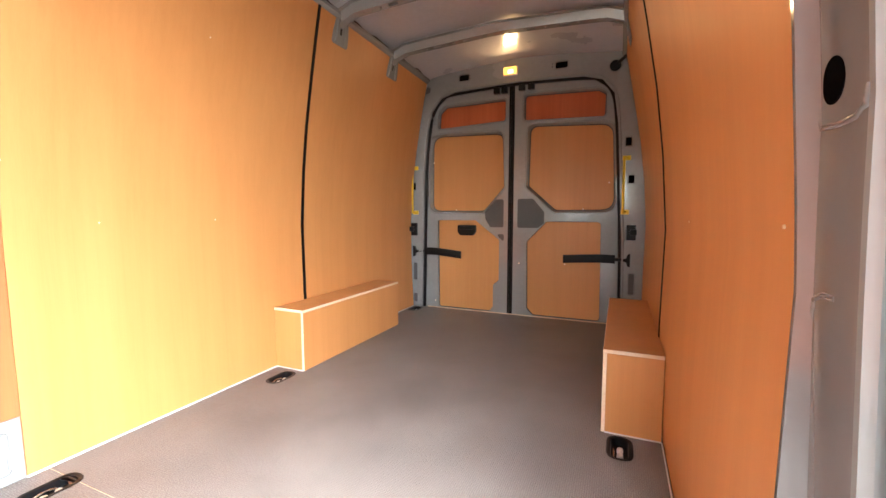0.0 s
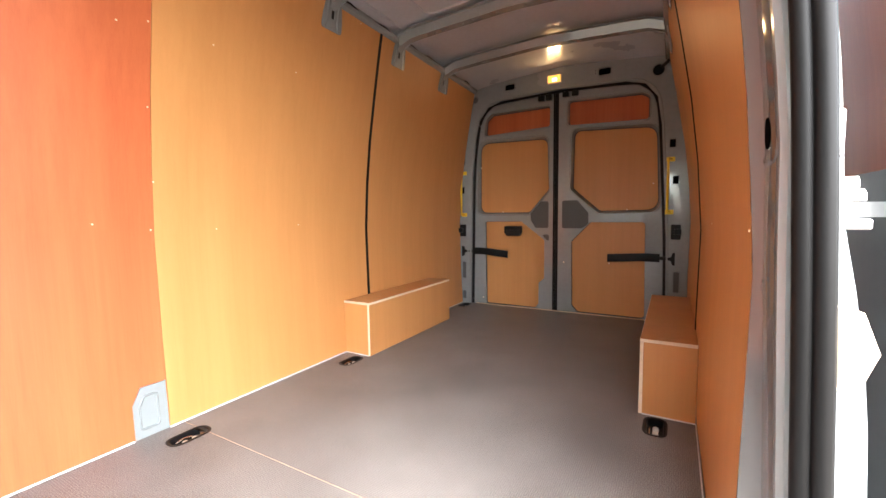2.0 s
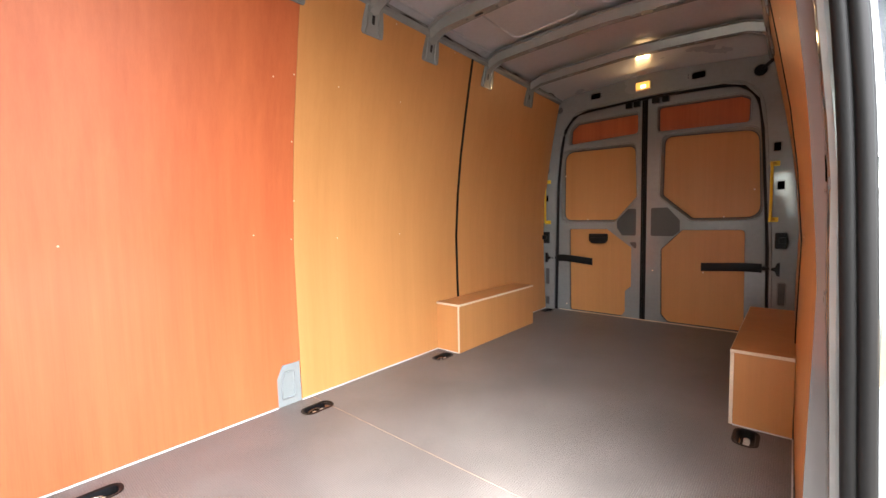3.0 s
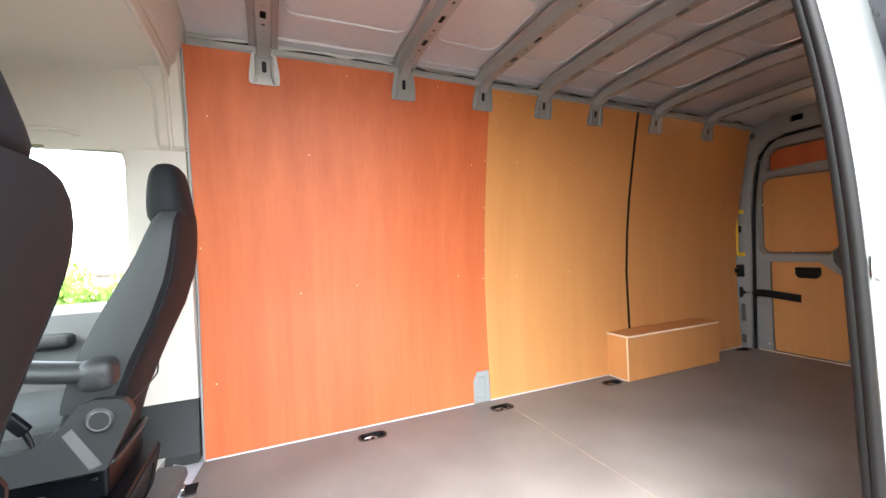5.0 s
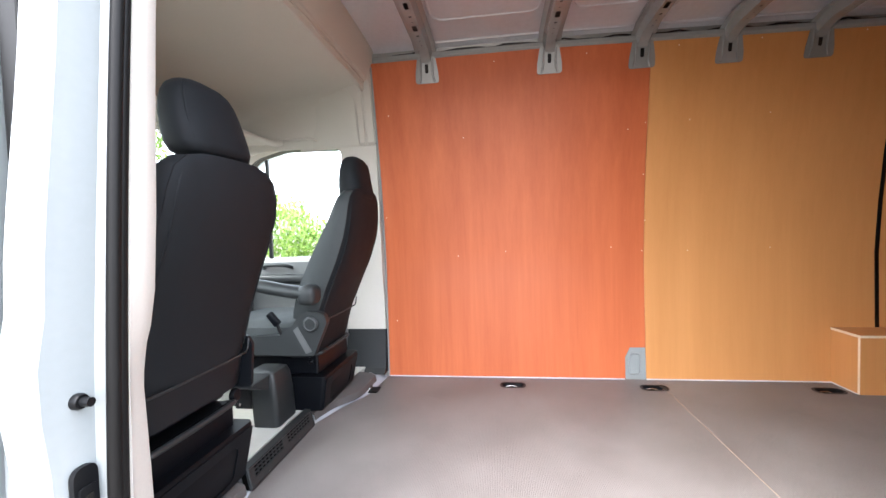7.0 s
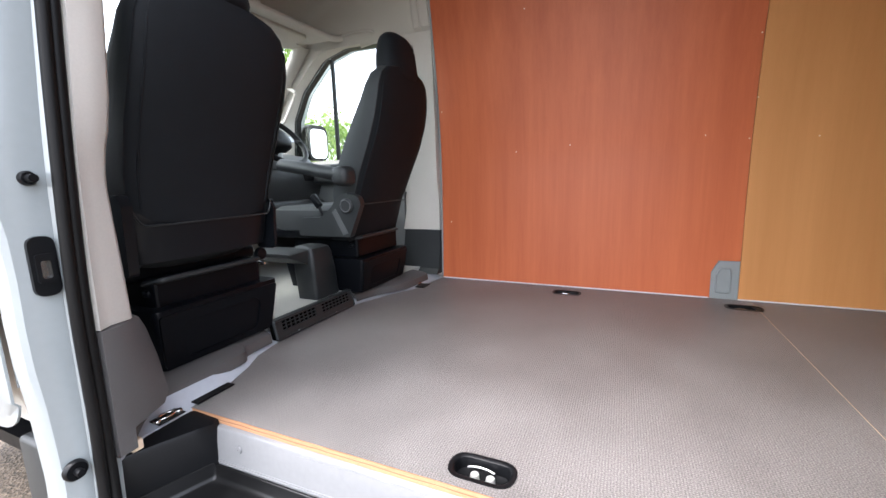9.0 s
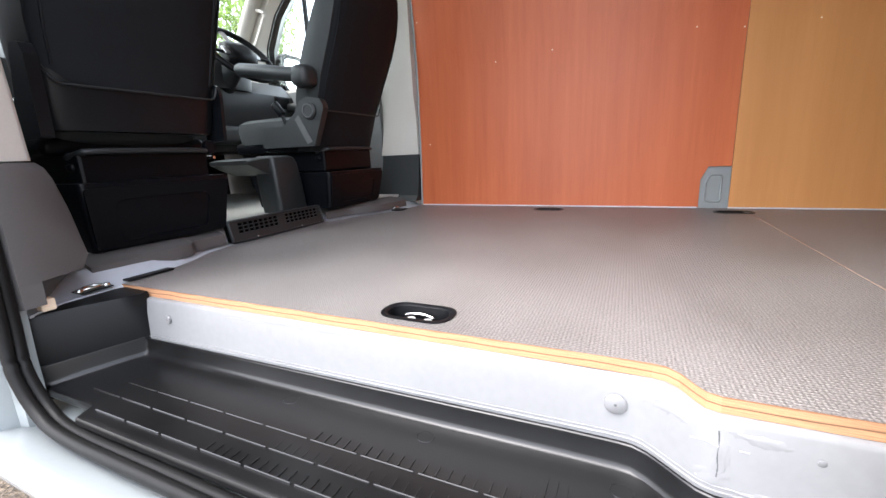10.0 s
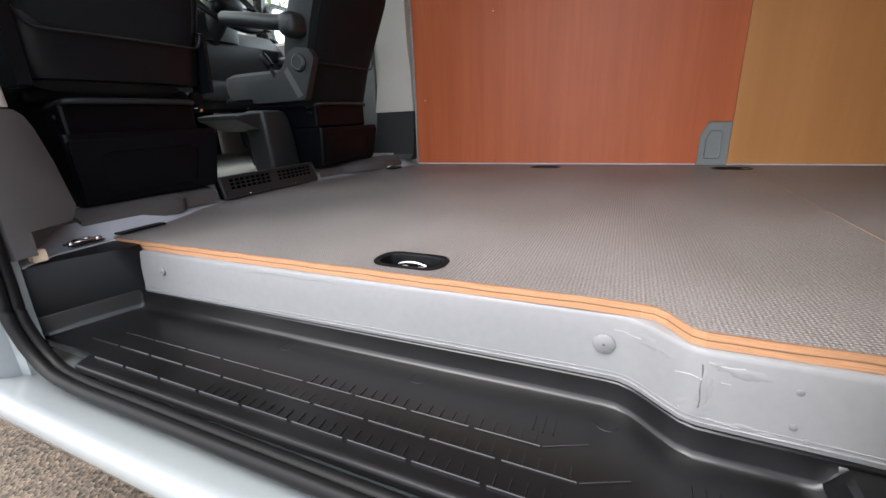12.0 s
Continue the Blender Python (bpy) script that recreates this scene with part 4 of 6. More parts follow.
lamp = base("load_space_lamp", -0.053, Y, 1.832, "lit warm rectangular lamp on the rear header", "lamp")
part("housing", boxed(-0.108, 0.002, Y - 0.014, Y - 0.0005, 1.80, 1.866, 0.006), M_BEIGE, lamp)
part("lens", boxed(-0.102, -0.004, Y - 0.032, Y - 0.0142, 1.806, 1.860, 0.006), M_LAMP, lamp, "glowing warm lens")
part("bulb_glow", boxed(-0.066, -0.030, Y - 0.0345, Y - 0.0322, 1.812, 1.836, 0.001), M_BULB, lamp, "bright spot of the bulb")
ld = bpy.data.lights.new("load_space_lamp_light", "AREA")
ld.shape, ld.size, ld.size_y, ld.energy, ld.color = "RECTANGLE", 0.09, 0.05, LAMP_W, (1.0, 0.62, 0.28)
new("load_space_lamp_light", ld).matrix_world = look((-0.053, Y - 0.045, 1.833), (-0.053, 2.0, 1.2))

# ---- sliding doorway ----
BZ = [-0.45, -0.1, 0.0, 0.3, 0.45, 0.65, 0.78, 0.93, 1.4, 1.9]
BX = [0.990, 0.988, 0.984, 0.979, 0.976, 0.968, 0.958, 0.945, 0.903, 0.84]


def bx(z):
    return float(np.interp(z, BZ, BX))


def ci(z):
    return float(np.interp(z, [-0.45, 0.3, 0.45, 0.75, 0.9, 1.25, 1.5, 1.92], [0.925, 0.916, 0.911, 0.90, 0.897, 0.862, 0.820, 0.742]))


def co(z):
    return float(np.interp(z, [-0.45, 0.52, 0.65, 0.80, 1.9], [0.098, 0.094, 0.088, 0.066, 0.066]))


ZP = list(np.linspace(-0.26, 1.92, 26))


def upright(section, zs):
    """A pillar whose level section, a function of z, is lofted from z to z."""
    return loft(bmesh.new(), [[(x, y, z) for x, y in section(z)] for z in zs])


pillar_c = base("pillar_rear", 0.95, 1.8, -0.45, "painted steel door post behind the sliding doorway", "door post", kind="structure")
part("inner_face", upright(lambda z: [(wxr(z) - 0.0035, 1.8512), (wxr(z) - 0.0035, 1.844), (ci(z), 1.832), (ci(z), 1.758), (ci(z) + 0.002, 1.752), (ci(z) + 0.03, 1.752), (ci(z) + 0.03, 1.8512)], [z for z in ZP if z > -0.02]), M_GREY_SHADED, pillar_c, "grey inner face, darkened for the dim interior it mirrors", 30)
part("shut_face", upright(lambda z: [(ci(z) + 0.0005, 1.7515), (ci(z) + 0.001, 1.744), (ci(z) + 0.008, 1.736), (ci(z) + 0.022, 1.732), (ci(z) + 0.046, 1.732), (ci(z) + 0.050, 1.745), (ci(z) + co(z) - 0.012, 1.748), (ci(z) + co(z) - 0.003, 1.76), (ci(z) + co(z), 1.90), (ci(z) + 0.04, 1.90), (ci(z) + 0.04, 1.7515)], ZP), M_BODY, pillar_c, "glossy pale body-colour shut face", 30)
# a flat disc on the face; its black is the hole's shade
hole_c = plate(circle2(1.807, 0.899, 0.021, 24), [], 0, 0.0012, lambda u, v, w: (ci(v) - 0.0005 - w, u, v))
part("plug_hole", hole_c, M_HOLLOW_SHADE, pillar_c, "flat black disc for the shade in a round hole")
for rib in ([(1.838, 1.80), (1.837, 1.4), (1.836, 1.0), (1.836, 0.875), (1.832, 0.861), (1.80, 0.858), (1.768, 0.859), (1.756, 0.866), (1.7535, 0.885)], [(1.836, 0.01), (1.836, 0.35), (1.836, 0.67), (1.831, 0.695), (1.815, 0.702), (1.785, 0.703)]):
    run_ = [(ci(z) + 0.0018, y, z) for y, z in [(a[0] + (b_[0] - a[0]) * k / 6, a[1] + (b_[1] - a[1]) * k / 6) for a, b_ in zip(rib, rib[1:]) for k in range(6)]]
    part("pressed_rib", tube(bmesh.new(), run_, 0.0036, 8), M_GREY_SHADED, pillar_c, smooth=60)
st = part("striker", boxed(0.935, 0.955, 1.735, 1.7475, 0.855, 0.91, 0.003), M_SILVER, pillar_c, "silver lock striker")
part("striker_pin", tube(bmesh.new(), [(0.945, 1.728, 0.862), (0.945, 1.728, 0.903)], 0.004, 8), M_STEEL, st, smooth=60)
bf = bmesh.new()
loft(bf, [[(x + (0.98 - x) * k, 1.7475 - d, z + (0.63 - z) * k) for x, z in ((0.958, 0.575), (0.985, 0.585), (1.0, 0.63), (0.985, 0.675), (0.958, 0.685))] for k, d in ((0, 0), (0.12, 0.01), (0.5, 0.016))])
part("door_buffer", bf, M_EDGE, pillar_c, "cream plastic door buffer", 40)

def tin(z):
    return float(np.interp(z, [0.3, 0.45, 0.62, 0.70, 0.76, 0.95, 1.25, 1.9], [0.094, 0.088, 0.076, 0.079, 0.086, 0.088, 0.081, 0.079]))


def trim_rear(z):
    return float(np.interp(z, [0.3, 0.62, 0.69, 0.76], [0.342, 0.342, 0.346, 0.358]))


def tout(z):
    """How far the front post's outer corner stands out, with the swage in its side."""
    return float(np.interp(z, [0.0, 0.16, 0.3, 0.5, 0.57, 0.70, 0.76, 0.9, 1.2, 1.9], [0.078, 0.084, 0.096, 0.095, 0.110, 0.120, 0.109, 0.113, 0.102, 0.10]))


pillar_b = base("pillar_front", 0.97, 0.25, -0.45, "painted steel door post with beige inner trim ahead of the doorway", "door post", kind="structure")
part("shut_face", upright(lambda z: [(bx(z) - 0.02, 0.19), (bx(z) - 0.02, 0.350), (bx(z) + 0.020, 0.349), (bx(z) + 0.028, 0.335), (bx(z) + 0.064 * tout(z) / 0.1, 0.331), (bx(z) + 0.074 * tout(z) / 0.1, 0.3285), (bx(z) + 0.092 * tout(z) / 0.1, 0.3255), (bx(z) + tout(z), 0.314), (bx(z) + tout(z) + 0.001, 0.262), (bx(z) + tout(z) - 0.012, 0.255), (bx(z) + 0.06, 0.19)], ZP), M_BODY, pillar_b, "glossy pale body-colour shut face", 30)
part("beige_trim", upright(lambda z: [(bx(z) - tin(z), 0.10), (bx(z) - tin(z), trim_rear(z) - 0.022), (bx(z) - tin(z) + 0.003, trim_rear(z) - 0.008), (bx(z) - tin(z) + 0.012, trim_rear(z)), (bx(z) - 0.040, trim_rear(z) + 0.006), (bx(z) - 0.012, 0.366), (bx(z) - 0.004, 0.3505), (bx(z) - 0.021, 0.34), (bx(z) - 0.03, 0.10)], [0.315, 0.45, 0.58, 0.61, 0.64, 0.67, 0.70, 0.73] + list(np.linspace(0.8, 1.88, 14))), M_BEIGE, pillar_b, "light beige plastic pillar trim", 40)
for za, zb, xa, xb, ya, yb, mat, nm in ((0.375, 0.455, 1.03, 1.052, 0.205, 0.25, M_BLACK, "latch_cover"), (0.30, 0.335, 1.035, 1.056, 0.215, 0.245, M_STEEL, "door_striker"), (0.10, 0.30, 1.02, 1.043, 0.195, 0.24, M_SEAL, "gap_seal"), (0.46, 1.75, 0.985, 1.0, 0.195, 0.24, M_SEAL, "gap_seal")):
    part(nm, boxed(xa, xb, ya, yb, za, zb, 0.005), mat, pillar_b)
part("lower_cladding", boxed(0.99, 1.052, 0.13, 0.262, -0.30, 0.065, 0.012, 3), M_DARK, pillar_b, "black plastic cladding at the foot of the post", 40)
LT = [(0.02, 0.905), (0.045, 0.880), (0.064, 0.858), (0.070, 0.826), (0.10, 0.812), (0.20, 0.826), (0.275, 0.842), (0.300, 0.852), (0.312, 0.866)]
part("lower_trim", loft(bmesh.new(), [[(x, 0.06, z), (x, 0.29, z), (x + 0.012, 0.318, z), (bx(z) - 0.05, 0.364, z), (bx(z) - 0.012, 0.368, z), (bx(z) - 0.004, 0.3505, z), (bx(z) - 0.021, 0.34, z), (bx(z) - 0.03, 0.06, z)] for z, x in LT]), M_LOWTRIM, pillar_b, "grey plastic lower pillar trim", 40)
ct = plate(stadium(bx(0.4) + 0.049, 0.465, 0.042, 0.118, 0.019, 6), [stadium(bx(0.4) + 0.049, 0.459, 0.016, 0.036, 0.005, 3)], 0.3325, 0.342, at_y)
ctp = part("contact_plate", ct, M_BLACK, pillar_b, "black electrical contact plate")
part("socket", plate(stadium(bx(0.4) + 0.049, 0.462, 0.030, 0.056, 0.006, 3), [stadium(bx(0.4) + 0.049, 0.459, 0.0155, 0.035, 0.005, 3)], 0.342, 0.347, at_y), M_BLACK, ctp, "raised contact housing")
part("contacts", boxed(bx(0.4) + 0.041, bx(0.4) + 0.055, 0.3335, 0.3375, 0.435, 0.475), M_STEEL, ctp)
for z in (0.634, 0.030):
    d = bmesh.new()
    disc(d, (bx(z) + 0.056, 0.332, z), 0.022 if z < 0.3 else 0.014, 0.012, "y", 18)
    dp = part("door_stop", d, M_BLACK, pillar_b, "black rubber door stop", 40)
    part("stop_pin", tube(bmesh.new(), [(bx(z) + 0.056, 0.343, z), (bx(z) + 0.056, 0.361, z)], 0.008, 10), M_BLACK, dp, smooth=40)

run = smoothrun([(bx(1.82) + 0.006, 0.362, 1.82), (bx(1.4) + 0.006, 0.362, 1.4), (bx(0.9) + 0.006, 0.362, 0.9), (bx(0.45) + 0.006, 0.362, 0.45), (bx(0.15) + 0.006, 0.362, 0.15), (0.992, 0.366, 0.0), (1.0, 0.385, -0.09), (1.000, 0.44, -0.168), (1.003, 0.54, -0.194),
                 (1.004, 0.8, -0.197), (1.007, 1.2, -0.197), (1.009, 1.48, -0.192), (1.015, 1.62, -0.150), (0.985, 1.70, -0.06), (0.948, 1.716, 0.12), (ci(0.4) + 0.021, 1.718, 0.4), (ci(0.72) + 0.021, 1.718, 0.72), (ci(1.0) + 0.021, 1.718, 1.0), (ci(1.25) + 0.021, 1.718, 1.25), (ci(1.5) + 0.021, 1.718, 1.5), (ci(1.8) + 0.021, 1.718, 1.8),
                 (0.765, 1.62, 1.868), (0.76, 1.4, 1.875), (0.76, 0.6, 1.875), (0.80, 0.40, 1.865)], 8)
seal_ob = base("door_seal", 1.0, 1.0, -0.2, "grey double-bulb rubber seal round the sliding doorway", "seal", kind="structure")
out2 = []
for p in run:
    low = max(0.0, min(1.0, (0.1 - p.z) / 0.25))
    out2.append(p + Vector((0.017, -0.006 if p.y > 1 else 0.004, 0.0)) * (1 - low) + Vector((0.0195, 0.0, 0.003)) * low)
part("inner_bulb", tube(bmesh.new(), run, 0.0115, 10, True), M_SEAL, seal_ob, smooth=60)
part("outer_bulb", tube(bmesh.new(), out2, 0.0115, 10, True), M_SEAL, seal_ob, smooth=60)

# sill, kick plate and step
sill = base("sill", 1.05, 1.0, -0.45, "pale mint painted sill under the sliding doorway", "sill", kind="structure")
SP = [(1.0, -0.230), (1.04, -0.219), (1.068, -0.206), (1.084, -0.204), (1.093, -0.209), (1.0975, -0.220), (1.098, -0.235), (1.094, -0.248), (1.08, -0.257), (1.05, -0.262), (0.95, -0.265)]
b = bmesh.new()
sheet(b, [[(x, y, z) for x, z in SP] for y in (0.12, 0.3, 1.0, 1.7, 4.4)], (-0.004, 0, -0.004))
part("outer_skin", b, M_BODY, sill, smooth=50)
b = bmesh.new()
sheet(b, [[(x, y, z) for x, z in ((0.80, -0.232), (0.95, -0.231), (1.0, -0.230))] for y in (0.2, 1.0, 1.8)], (0, 0, -0.004))
part("step_well", b, M_BODY, sill)

KICK = [(0.775, 0.33), (0.770, 0.7), (0.765, 1.1), (0.760, 1.40), (0.7602, 1.472), (0.762, 1.490), (0.7655, 1.501), (0.777, 1.517), (0.795, 1.537), (0.812, 1.556), (0.8185, 1.565), (0.8222, 1.574), (0.824, 1.586), (0.8245, 1.62), (0.826, 1.72), (0.832, 1.85)]
def riser_x(y, z):
    """The riser's face, which leans back under the floor board."""
    return float(np.interp(y, [k[1] for k in KICK], [k[0] for k in KICK])) + float(np.interp(-z, [0.0245, 0.03, 0.06, 0.114], [-0.0105, -0.0088, -0.003, 0.001]))


kick = base("kick_plate", 0.78, 1.0, -0.12, "pale grey painted steel riser below the floor edge", "riser", kind="structure")
b = bmesh.new()
sheet(b, [[(x - 0.050, y, -0.0225), (x - 0.013, y, -0.0228), (x - 0.0105, y, -0.0245), (x - 0.0088, y, -0.030), (x - 0.003, y, -0.06), (x + 0.001, y, -0.114), (x + 0.0015, y, -0.119), (x + 0.0015, y, -0.136)] for x, y in KICK], (-0.002, 0, 0))
part("riser", b, M_SILL, kick, smooth=40)
for x, y, z, r in ((0.7712, 0.482, -0.064, 0.010), (0.7582, 1.466, -0.067, 0.0155)):
    d = bmesh.new()
    disc(d, (x, y, z), r, 0.0045, "x", 20)
    cap = part("bolt_cap", d, M_SILL, kick, smooth=50)
    d = bmesh.new()
    disc(d, (x + 0.0044, y, z), r * 0.14, 0.0006, "x", 10)
    part("centre_dimple", d, M_MIDGREY, cap, smooth=50)
for dz, dx_, r_ in ((-0.1165, 0.0022, 0.0014), (-0.1105, 0.0012, 0.0008)):
    part("foot_bead", tube(bmesh.new(), smoothrun([(x + dx_, y, dz) for x, y in KICK], 3), r_, 6), M_SILL, kick, "pale sealant bead along the foot of the riser", 60)
for y, z in ((1.674, -0.052), (1.674, -0.096), (1.689, -0.112), (1.715, -0.112), (1.744, -0.111), (1.776, -0.109)):
    d = bmesh.new()
    disc(d, (0.8262 - 0.006 * max(0.0, (z + 0.10) / 0.06), y, z), 0.0042, 0.0008, "x", 12)
    part("spot_weld", d, M_SILL, kick, smooth=50)
for pts in ([(0.766, 1.478, -0.044), (0.770, 1.492, -0.0445), (0.775, 1.501, -0.0465), (0.781, 1.513, -0.045)], [(0.8215, 1.560, -0.106), (0.8255, 1.595, -0.110), (0.8262, 1.625, -0.113)], [(0.814, 1.553, -0.062), (0.8205, 1.567, -0.057), (0.824, 1.58, -0.059)],
            [(0.8245, 1.585, -0.036), (0.8258, 1.605, -0.039), (0.8262, 1.622, -0.037)], [(0.8262, 1.60, -0.0585), (0.8264, 1.610, -0.0585)]):
    part("sealant_smear", tube(bmesh.new(), smoothrun([(riser_x(y, z) + 0.0003, y, z) for x, y, z in pts], 5), 0.0006, 6, flat=1.6), M_SMEAR, kick, smooth=60)
part("sealant_edge", tube(bmesh.new(), smoothrun([(riser_x(y, -0.0365), y, -0.0365 + 0.0035 * math.sin(9 * y) + 0.0012 * math.sin(47 * y)) for y in np.linspace(0.66, 1.25, 26)], 2), 0.0005, 5), M_SILL, kick, smooth=60)
part("joint_crack", tube(bmesh.new(), smoothrun([(riser_x(y, z) + 0.0002, y, z) for y, z in ((1.5795, -0.040), (1.5805, -0.055), (1.5795, -0.07), (1.5810, -0.085), (1.5805, -0.098))], 4), 0.0008, 5), M_MIDGREY, kick)

for ya, yb, za, zb in ((1.487, 1.562, -0.058, -0.036), (1.540, 1.606, -0.116, -0.086), (1.574, 1.662, -0.052, -0.031), (1.596, 1.70, -0.120, -0.105), (1.568, 1.598, -0.10, -0.034)):
    rnd = random.Random(int(ya * 1000))
    grid = []
    for r in range(17):
        u = r / 8 - 1
        y = ya + (yb - ya) * r / 16
        wav = 0.003 * math.sin(70 * y + za * 300)
        grid.append([])
        for c in range(9):
            v = c / 4 - 1
            h = (1 - u * u) * (1 - v * v) * rnd.uniform(0.2, 1.0) * 0.0034 - 0.0012
            z = za + (zb - za) * c / 8 + wav
            grid[-1].append((riser_x(y, z) + h, y, z))
    part("sealant_patch", sheet(bmesh.new(), grid, (-0.003, 0, 0)), M_SILL, kick, "rough brushed sealant over the joint", 70)

step = base("step_tray", 0.93, 1.0, -0.18, "textured black plastic entry step with raised treads", "step")


def kx(y):
    return float(np.interp(y, [k[1] for k in KICK], [k[0] for k in KICK]))


TY = [0.343, 0.349, 0.3505, 0.3512, 0.3525, 0.354, 0.3585, 0.365, 0.372, 0.39, 0.50, 0.515, 0.53, 0.6, 0.9, 1.2, 1.40, 1.44, 1.47, 1.49, 1.508, 1.522, 1.535, 1.548, 1.562, 1.58, 1.61, 1.68, 1.698, 1.706, 1.712, 1.717, 1.724, 1.76]
lift = [0.045, 0.0455, 0.045, 0.042, 0.012, 0.006, 0.0015, 0.0003] + [0.0] * 20 + [0.001, 0.006, 0.018, 0.03, 0.0345, 0.036]
rows = []
for y, up in zip(TY, lift):
    i = kx(y)
    e = 1.000 if y > 0.516 else 0.966
    rows.append([(i + 0.0022, y, -0.126), (i + 0.0038, y, -0.1215), (i + 0.0072, y, -0.1215), (i + 0.0092, y, -0.1232), (i + 0.0098, y, -0.127), (i + 0.0128, y, -0.1505 + up * 0.6), (i + 0.0146, y, -0.1555 + up * 0.7), (i + 0.0185, y, -0.1592 + up * 0.9), (i + 0.0250, y, -0.1608 + up), (i + 0.036, y, -0.161 + up), (i + 0.062, y, -0.1612 + up), (0.5 * (i + e) + 0.03, y, -0.163 + up), (e - 0.012, y, -0.165 + up), (e - 0.006, y, -0.1652 + up), (e - 0.002, y, -0.1665 + up), (e - 0.0002, y, -0.1695 + up * 0.9), (e + 0.0004, y, -0.174 + up * 0.8), (e - 0.0005, y, -0.179 + up * 0.6), (e - 0.004, y, -0.1835 + up * 0.5), (e - 0.04, y, -0.186)])
    rows[-1] = [(x, yy, max(z, -0.1603 + up) if up > 0.03 and 4 < c < 9 else z) for c, (x, yy, z) in enumerate(rows[-1])]
    rows[-1] = [(x, yy + (0.055 - 0.42 * (x - 0.774)) * max(0.0, min(1.0, (0.5 - yy) / 0.155)), z) for x, yy, z in rows[-1]]
b = bmesh.new()
sheet(b, rows, (0, 0, -0.003))
part("tray", b, M_TRAY, step, smooth=30)
for row, x in enumerate((0.886, 0.927, 0.970)):
    y0, y1 = ((0.50, 1.40), (0.45, 1.50), (0.545, 1.60))[row]
    y = y0
    while y < y1 - 0.05:
        ln = 0.094
        tr = part("tread_bar", boxed(x, x + 0.0028, y, y + ln, -0.1655, -0.1603, 0.001, 1), M_TREAD, step)
        if y > (0.98, 0.86, 0.80)[row]:
            for q in range(5):
                yy = y + 0.006 + q * 0.0195
                part("tread_tooth", boxed(x - 0.021, x - 0.001, yy, yy + 0.0015, -0.1655, -0.1606 if row == 0 else -0.1622), M_TREAD, tr)
        y += ln + 0.007
    te = bmesh.new()
    box(te, 0, 0.0022, 0, 0.062, -0.1655, -0.1608, 0.0006, 1, Matrix.Translation((x + 0.0004, y - 0.006, 0)) @ Euler((0, 0, 0.42)).to_matrix().to_4x4())
    part("tread_end", te, M_TREAD, step)
for x, y in ((0.811, 0.89), (0.813, 1.183), (0.816, 1.48)):
    part("moulded_ring", tube(bmesh.new(), [(x + 0.013 * math.cos(a), y + 0.015 * math.sin(a), -0.1615) for a in [k * math.pi / 10 for k in range(20)]], 0.001, 5, True), M_TRAY, step)
for k in range(3):
    part("moulded_mark", boxed(0.832, 0.862, 1.385 + k * 0.014, 1.3862 + k * 0.014, -0.163, -0.1598), M_TRAY, step)
    part("moulded_mark", boxed(0.885, 0.93, 1.575 + k * 0.014, 1.5762 + k * 0.014, -0.163, -0.1598), M_TRAY, step)
endp = bmesh.new()
pts = [(0.752, 0.30), (0.756, 0.395), (0.776, 0.402), (0.82, 0.384), (0.88, 0.356), (0.962, 0.322), (0.962, 0.29), (0.76, 0.29)]
loft(endp, [[(x, y, z) for x, y in pts] for z in (-0.20, -0.13, -0.014)] + [[(x, y - 0.004, -0.007) for x, y in pts]])
tagged(part("step_end_panel", endp, M_BLACK, smooth=40), "moulded black plastic panel closing the step's front end", "panel", kind="structure")

# ---- open sliding door, parked along the outside ----
sd = base("sliding_door", 1.12, 2.5, -0.2, "open pale mint sliding door lined with brown board, parked along the van side", "door")
do = fillet([(1.80, -0.2), (3.15, -0.2), (3.15, 1.78), (1.80, 1.78)], 0.06, 4)
win = fillet([(1.97, 0.86), (3.02, 0.86), (3.02, 1.70), (1.97, 1.70)], 0.06, 4)
low = fillet([(2.23, 0.0), (3.02, 0.0), (3.02, 0.70), (2.23, 0.70)], 0.06, 4)


def dx(z):
    return 0.20 + wx(max(0.0, z))


part("frame", plate(do, [win, low], 0, 0.02, lambda u, v, w: (dx(v) + w, u, v), CUTS), M_BODY, sd, smooth=30)
part("outer_skin", plate(do, [], 0.05, 0.06, lambda u, v, w: (dx(v) + w, u, v), CUTS), M_BODY, sd, smooth=30)
part("inner_board", plate(win, [], 0.006, 0.012, lambda u, v, w: (dx(v) + w, u, v), CUTS), M_RED, sd, "brown lining board")
part("inner_board", plate(low, [], 0.006, 0.012, lambda u, v, w: (dx(v) + w, u, v), CUTS), M_RED, sd, "brown lining board")
edge = bmesh.new()
loft(edge, [[(dx(v) + w, u, v) for u, v in do] for w in (0.02, 0.05)], cap=False)
part("edge", edge, M_BODY, sd, smooth=30)
arm = bmesh.new()
loft(arm, [[(0.975, 1.80, 0.785), (0.975, 1.80, 0.805), (0.975, 1.87, 0.805), (0.975, 1.87, 0.785)], [(1.115, 1.92, 0.785), (1.115, 1.92, 0.805), (1.115, 1.99, 0.805), (1.115, 1.99, 0.785)]])
ra = part("roller_arm", arm, M_SILVER, sd, "satin silver roller arm")
part("roller_bracket", boxed(0.962, 1.0, 1.79, 1.84, 0.770, 0.784, 0.003), M_SILVER, ra)
for z in (0.806, 0.822):
    d = bmesh.new()
    disc(d, (0.982, 1.815, z), 0.017 if z < 0.82 else 0.010, 0.015, "z", 16)
    part("roller", d, M_BEIGE, ra, smooth=40)

